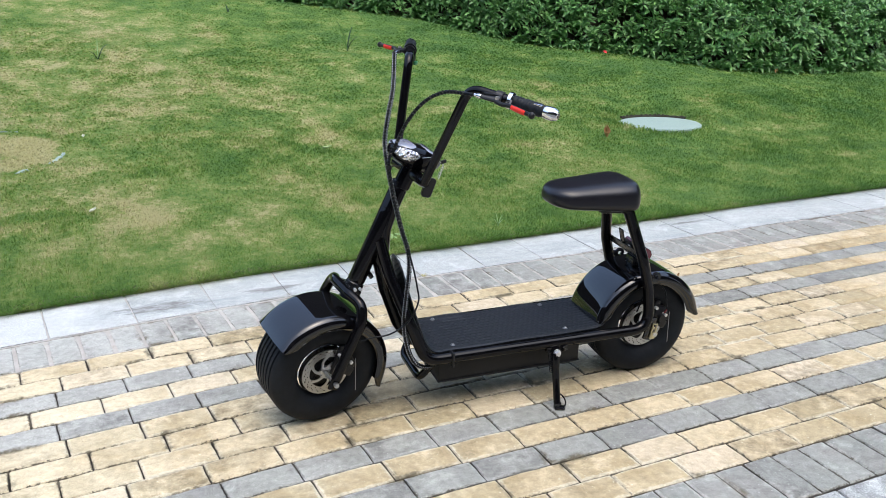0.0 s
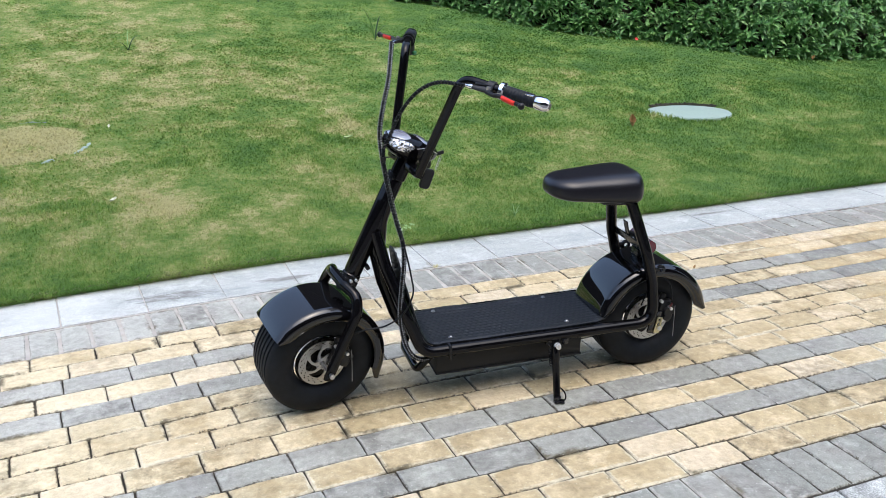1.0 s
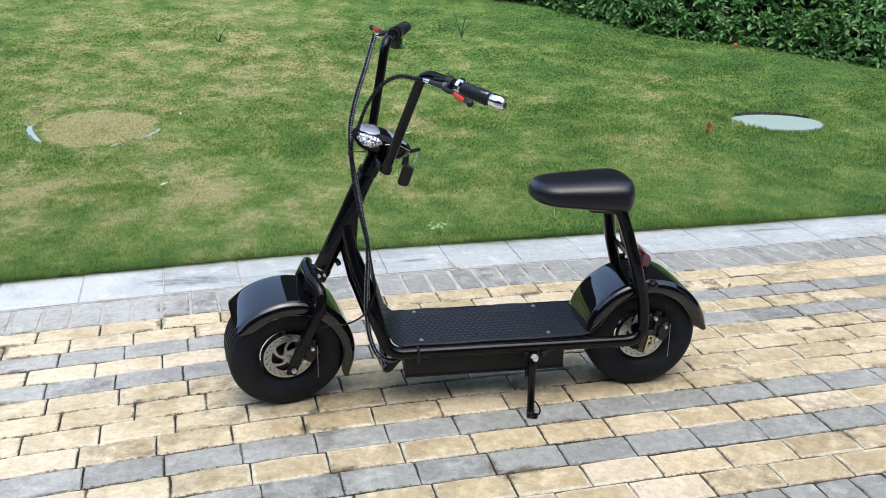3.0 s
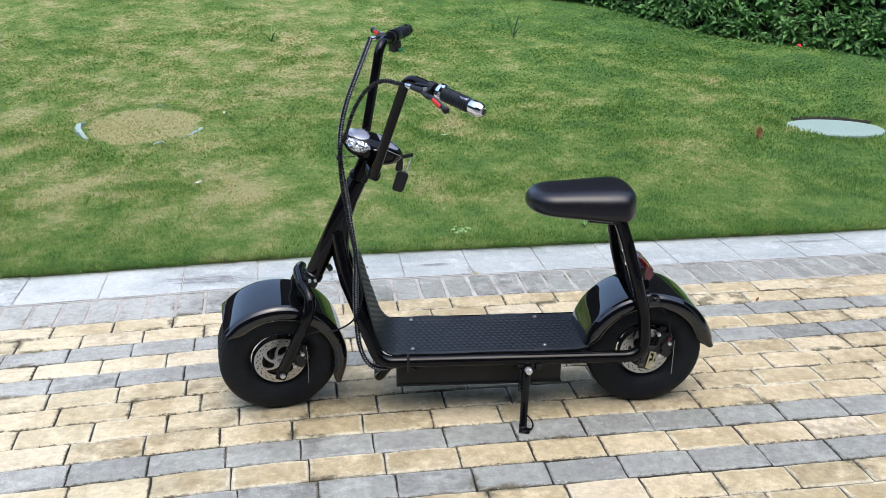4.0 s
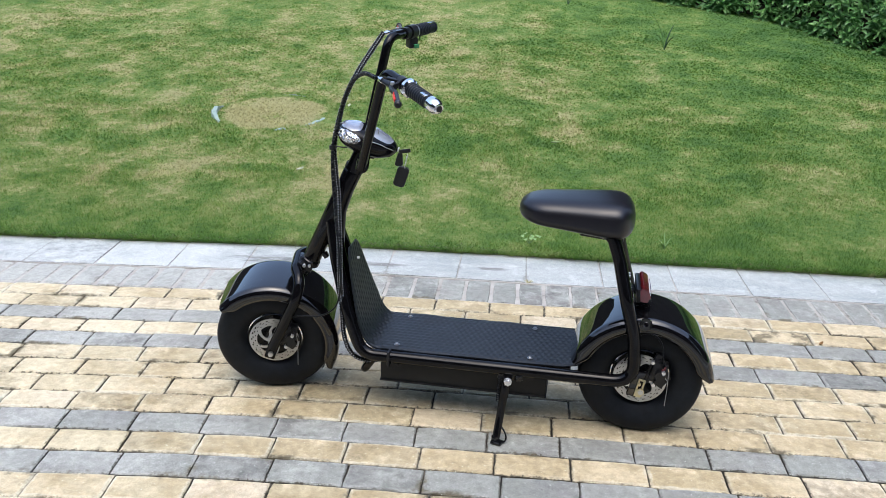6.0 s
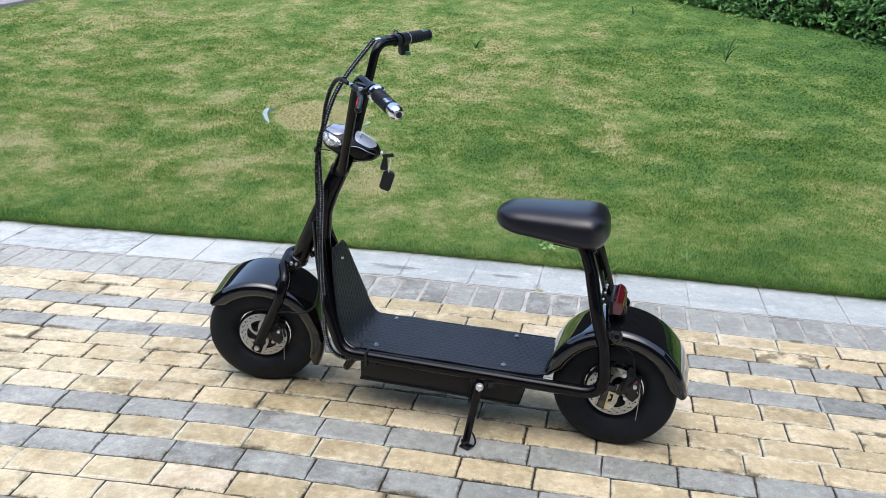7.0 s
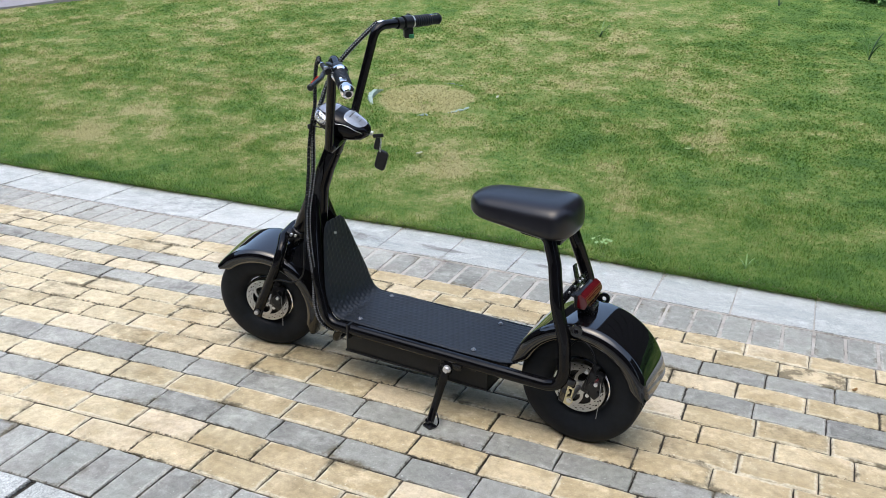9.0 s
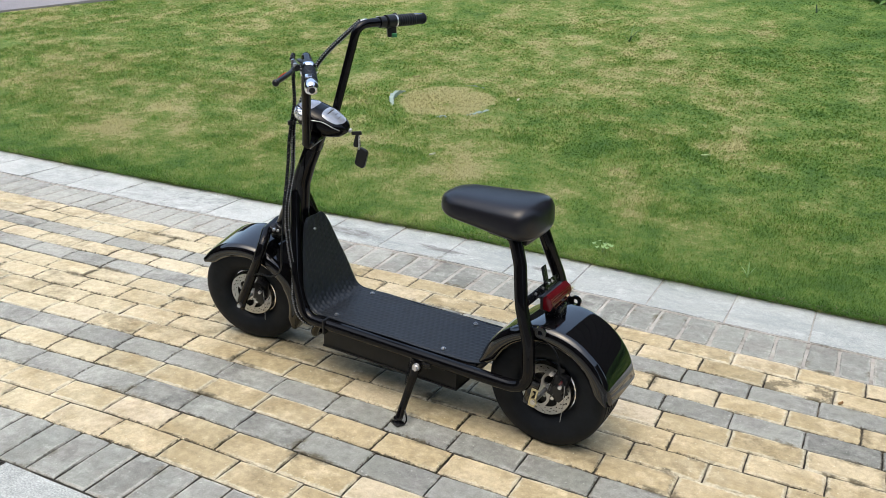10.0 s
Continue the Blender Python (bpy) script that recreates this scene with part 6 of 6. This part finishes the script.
def piece_mesh(name, w, d, h, mat, seed, chip=0.0016, soft=0.0044):
    """One block with a worn, chamfered top edge and slightly uneven sides."""
    r = random.Random(seed)
    bm = bmesh.new()
    def ring(inset, z, wob):
        pts = []
        for sx, sy in EDGE:
            k = 0.8 if abs(sx) == 1 and abs(sy) == 1 else 0.0
            pts.append(bm.verts.new((sx * (w / 2 - inset - k * inset) + r.uniform(-wob, wob), sy * (d / 2 - inset - k * inset) + r.uniform(-wob, wob), z + r.uniform(-wob, wob) * 0.3)))
        return pts
    low, a, b = ring(0.001, -h, 0.0005), ring(0.0004, -0.0042, chip), ring(soft, 0.0, chip)
    for p, q in ((low, a), (a, b)):
        for k in range(len(p)):
            bm.faces.new((p[k], p[(k + 1) % len(p)], q[(k + 1) % len(p)], q[k]))
    mid = bm.verts.new((r.uniform(-0.01, 0.01), r.uniform(-0.01, 0.01), r.uniform(-0.0006, 0.0012)))
    for k in range(len(b)):
        bm.faces.new((b[k], b[(k + 1) % len(b)], mid))
    return mesh_of(name, bm, mat, False)


def lay(name, meshes, x, y, turn, parent, r, lift=0.0012, stretch=1.0):
    ob = new(name, r.choice(meshes))
    ob.parent = parent
    ob.location = (x, y, r.uniform(-lift, lift))
    ob.rotation_euler = (r.uniform(-0.006, 0.006), r.uniform(-0.004, 0.004), turn + r.uniform(-0.006, 0.006) + (math.pi if r.random() < 0.5 else 0))
    ob.scale = (stretch, 1, 1)
    return ob


def join_into(parent, name, places, mat, label):
    """Far pieces, joined into one mesh of single islands."""
    V, Q, T, count = [], [], [], 0
    for me, m in places:
        co = np.empty(len(me.vertices) * 3)
        me.vertices.foreach_get("co", co)
        co = co.reshape(-1, 3) @ np.array(m.to_3x3()).T + np.array(m.translation)
        V.append(co)
        for p in me.polygons:
            ids = [i + count for i in p.vertices]
            (Q if len(ids) == 4 else T).append(ids)
        count += len(co)
    ob = new(name, from_arrays(name, np.concatenate(V), [np.array(Q), np.array(T)], mat))
    ob.parent = parent
    return tagged(ob, label, kind="stuff")


PAVE = random.Random(11)
PITCH = [0.2094, 0.2094, 0.2093, 0.2104, 0.2098, 0.211, 0.2126, 0.2131, 0.2126, 0.2134, 0.2147, 0.2151, 0.2167, 0.217]
PHASE = [0.14, 0.0428, 0.0165, -0.0029, -0.0305, -0.0501, 0.0067, 0.0967, 0.0345, 0.0183, -0.0476, 0.0358, 0.0677, -0.0573]
STAIN_X = 0.61
KIND = "TTGTGTTTTGTGTT"


def tilt_at(x):
    return math.atan((bend(x + 0.05) - bend(x - 0.05)) / 0.1)


def lay_rows():
    sets = {}
    for k, kind in (("T", M_TAN), ("G", M_GREY)):
        for pitch in sorted(set(PITCH)):
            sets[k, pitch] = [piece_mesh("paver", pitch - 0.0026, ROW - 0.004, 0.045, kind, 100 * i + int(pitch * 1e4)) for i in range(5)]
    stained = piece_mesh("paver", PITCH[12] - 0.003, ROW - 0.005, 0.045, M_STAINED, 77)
    rest = {"T": [], "G": []}
    for k in range(ROWS_N):
        p, kind = PITCH[k], KIND[k]
        y = ROW0 + ROW * (k + 0.5)
        n0 = int((-13.4 - PHASE[k]) / p)
        n1 = int((8.6 - PHASE[k]) / p)
        for n in range(n0, n1):
            x = PHASE[k] + (n + 0.5) * p
            near = -3.1 < x < 1.25
            if k == 12 and abs(x - STAIN_X) < 0.108:
                lay("paver", [stained], x, y + bend(x), tilt_at(x), pavement, PAVE)
            elif near:
                lay("paver", sets[kind, p], x, y + bend(x) + PAVE.uniform(-0.0015, 0.0015), tilt_at(x), pavement, PAVE)
            else:
                m = pose(x, y + bend(x), PAVE.uniform(-0.0012, 0.0012), PAVE.uniform(-0.3, 0.3), 0, math.degrees(tilt_at(x)) + PAVE.uniform(-0.3, 0.3))
                rest[kind].append((PAVE.choice(sets[kind, p]), m))
    join_into(pavement, "tan_pavers", rest["T"], M_TAN_I, "tan concrete blocks farther along the way")
    join_into(pavement, "grey_pavers", rest["G"], M_GREY_I, "grey concrete blocks farther along the way")


def lay_border(parent, y0, y1, pitch, phase, x0, x1, near0, near1, gap):
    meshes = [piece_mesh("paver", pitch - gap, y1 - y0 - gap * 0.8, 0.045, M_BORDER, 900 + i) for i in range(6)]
    rest = []
    for n in range(int((x0 - phase) / pitch), int((x1 - phase) / pitch)):
        x = phase + (n + 0.5) * pitch
        if near0 < x < near1:
            lay("paver", meshes, x, (y0 + y1) / 2 + bend(x), tilt_at(x), parent, PAVE)
        else:
            rest.append((PAVE.choice(meshes), pose(x, (y0 + y1) / 2 + bend(x), 0, 0, 0, math.degrees(tilt_at(x)))))
    join_into(parent, "border_pavers", rest, M_BORDER_I, "grey border blocks farther along the way")


def lay_kerb(parent, y0, y1, pitch, phase, x0, x1, z, gap, mat=M_GRANITE, cuts=()):
    """Slabs between joints at even steps, but for the uneven run that cuts names."""
    meshes = [piece_mesh("slab", pitch - gap, y1 - y0 - gap * 0.5, 0.06, mat, 1200 + i, 0.0008, 0.0016) for i in range(5)]
    joints = [phase + n * pitch for n in range(int((x0 - phase) / pitch), int((x1 - phase) / pitch) + 1)]
    if cuts:
        first, last = cuts[0], cuts[-1]
        joints = [first - pitch * k for k in range(int((first - x0) / pitch), 0, -1)] + list(cuts) + [last + pitch * k for k in range(1, int((x1 - last) / pitch))]
    for a, b in zip(joints, joints[1:]):
        x = (a + b) / 2
        ob = lay("slab", meshes, x, (y0 + y1) / 2 + bend(x), tilt_at(x), parent, PAVE, 0.001, (b - a - gap) / (pitch - gap))
        ob.location.z += z


KERB_CUTS = (-2.25, -1.925, -1.6, -1.285, -0.965, -0.65, -0.35, -0.02, 0.29, 0.6, 0.92, 1.22)
lay_kerb(far_kerb, KERB_IN + 0.008, KERB_OUT, 0.3155, -0.037, -13.4, 8.6, 0.002, 0.0018, cuts=KERB_CUTS)
lay_kerb(near_kerb, -0.335, -0.006, 0.63, -1.22, -13.4, 8.6, 0.0, 0.006, M_GRANITE_NEAR)
lay_border(near_border, 0.0, ROW0, 0.1055, 0.0, -13.4, 8.6, -2.2, 1.5, 0.0045)
lay_border(far_border, FAR_LINE, KERB_IN, 0.1096, -0.0536, -13.4, -0.3, -3.2, 2.6, 0.0105)
lay_border(far_border, FAR_LINE, KERB_IN, 0.1096, -0.0536, -0.3, 8.6, -3.2, 2.6, 0.008)
lay_rows()
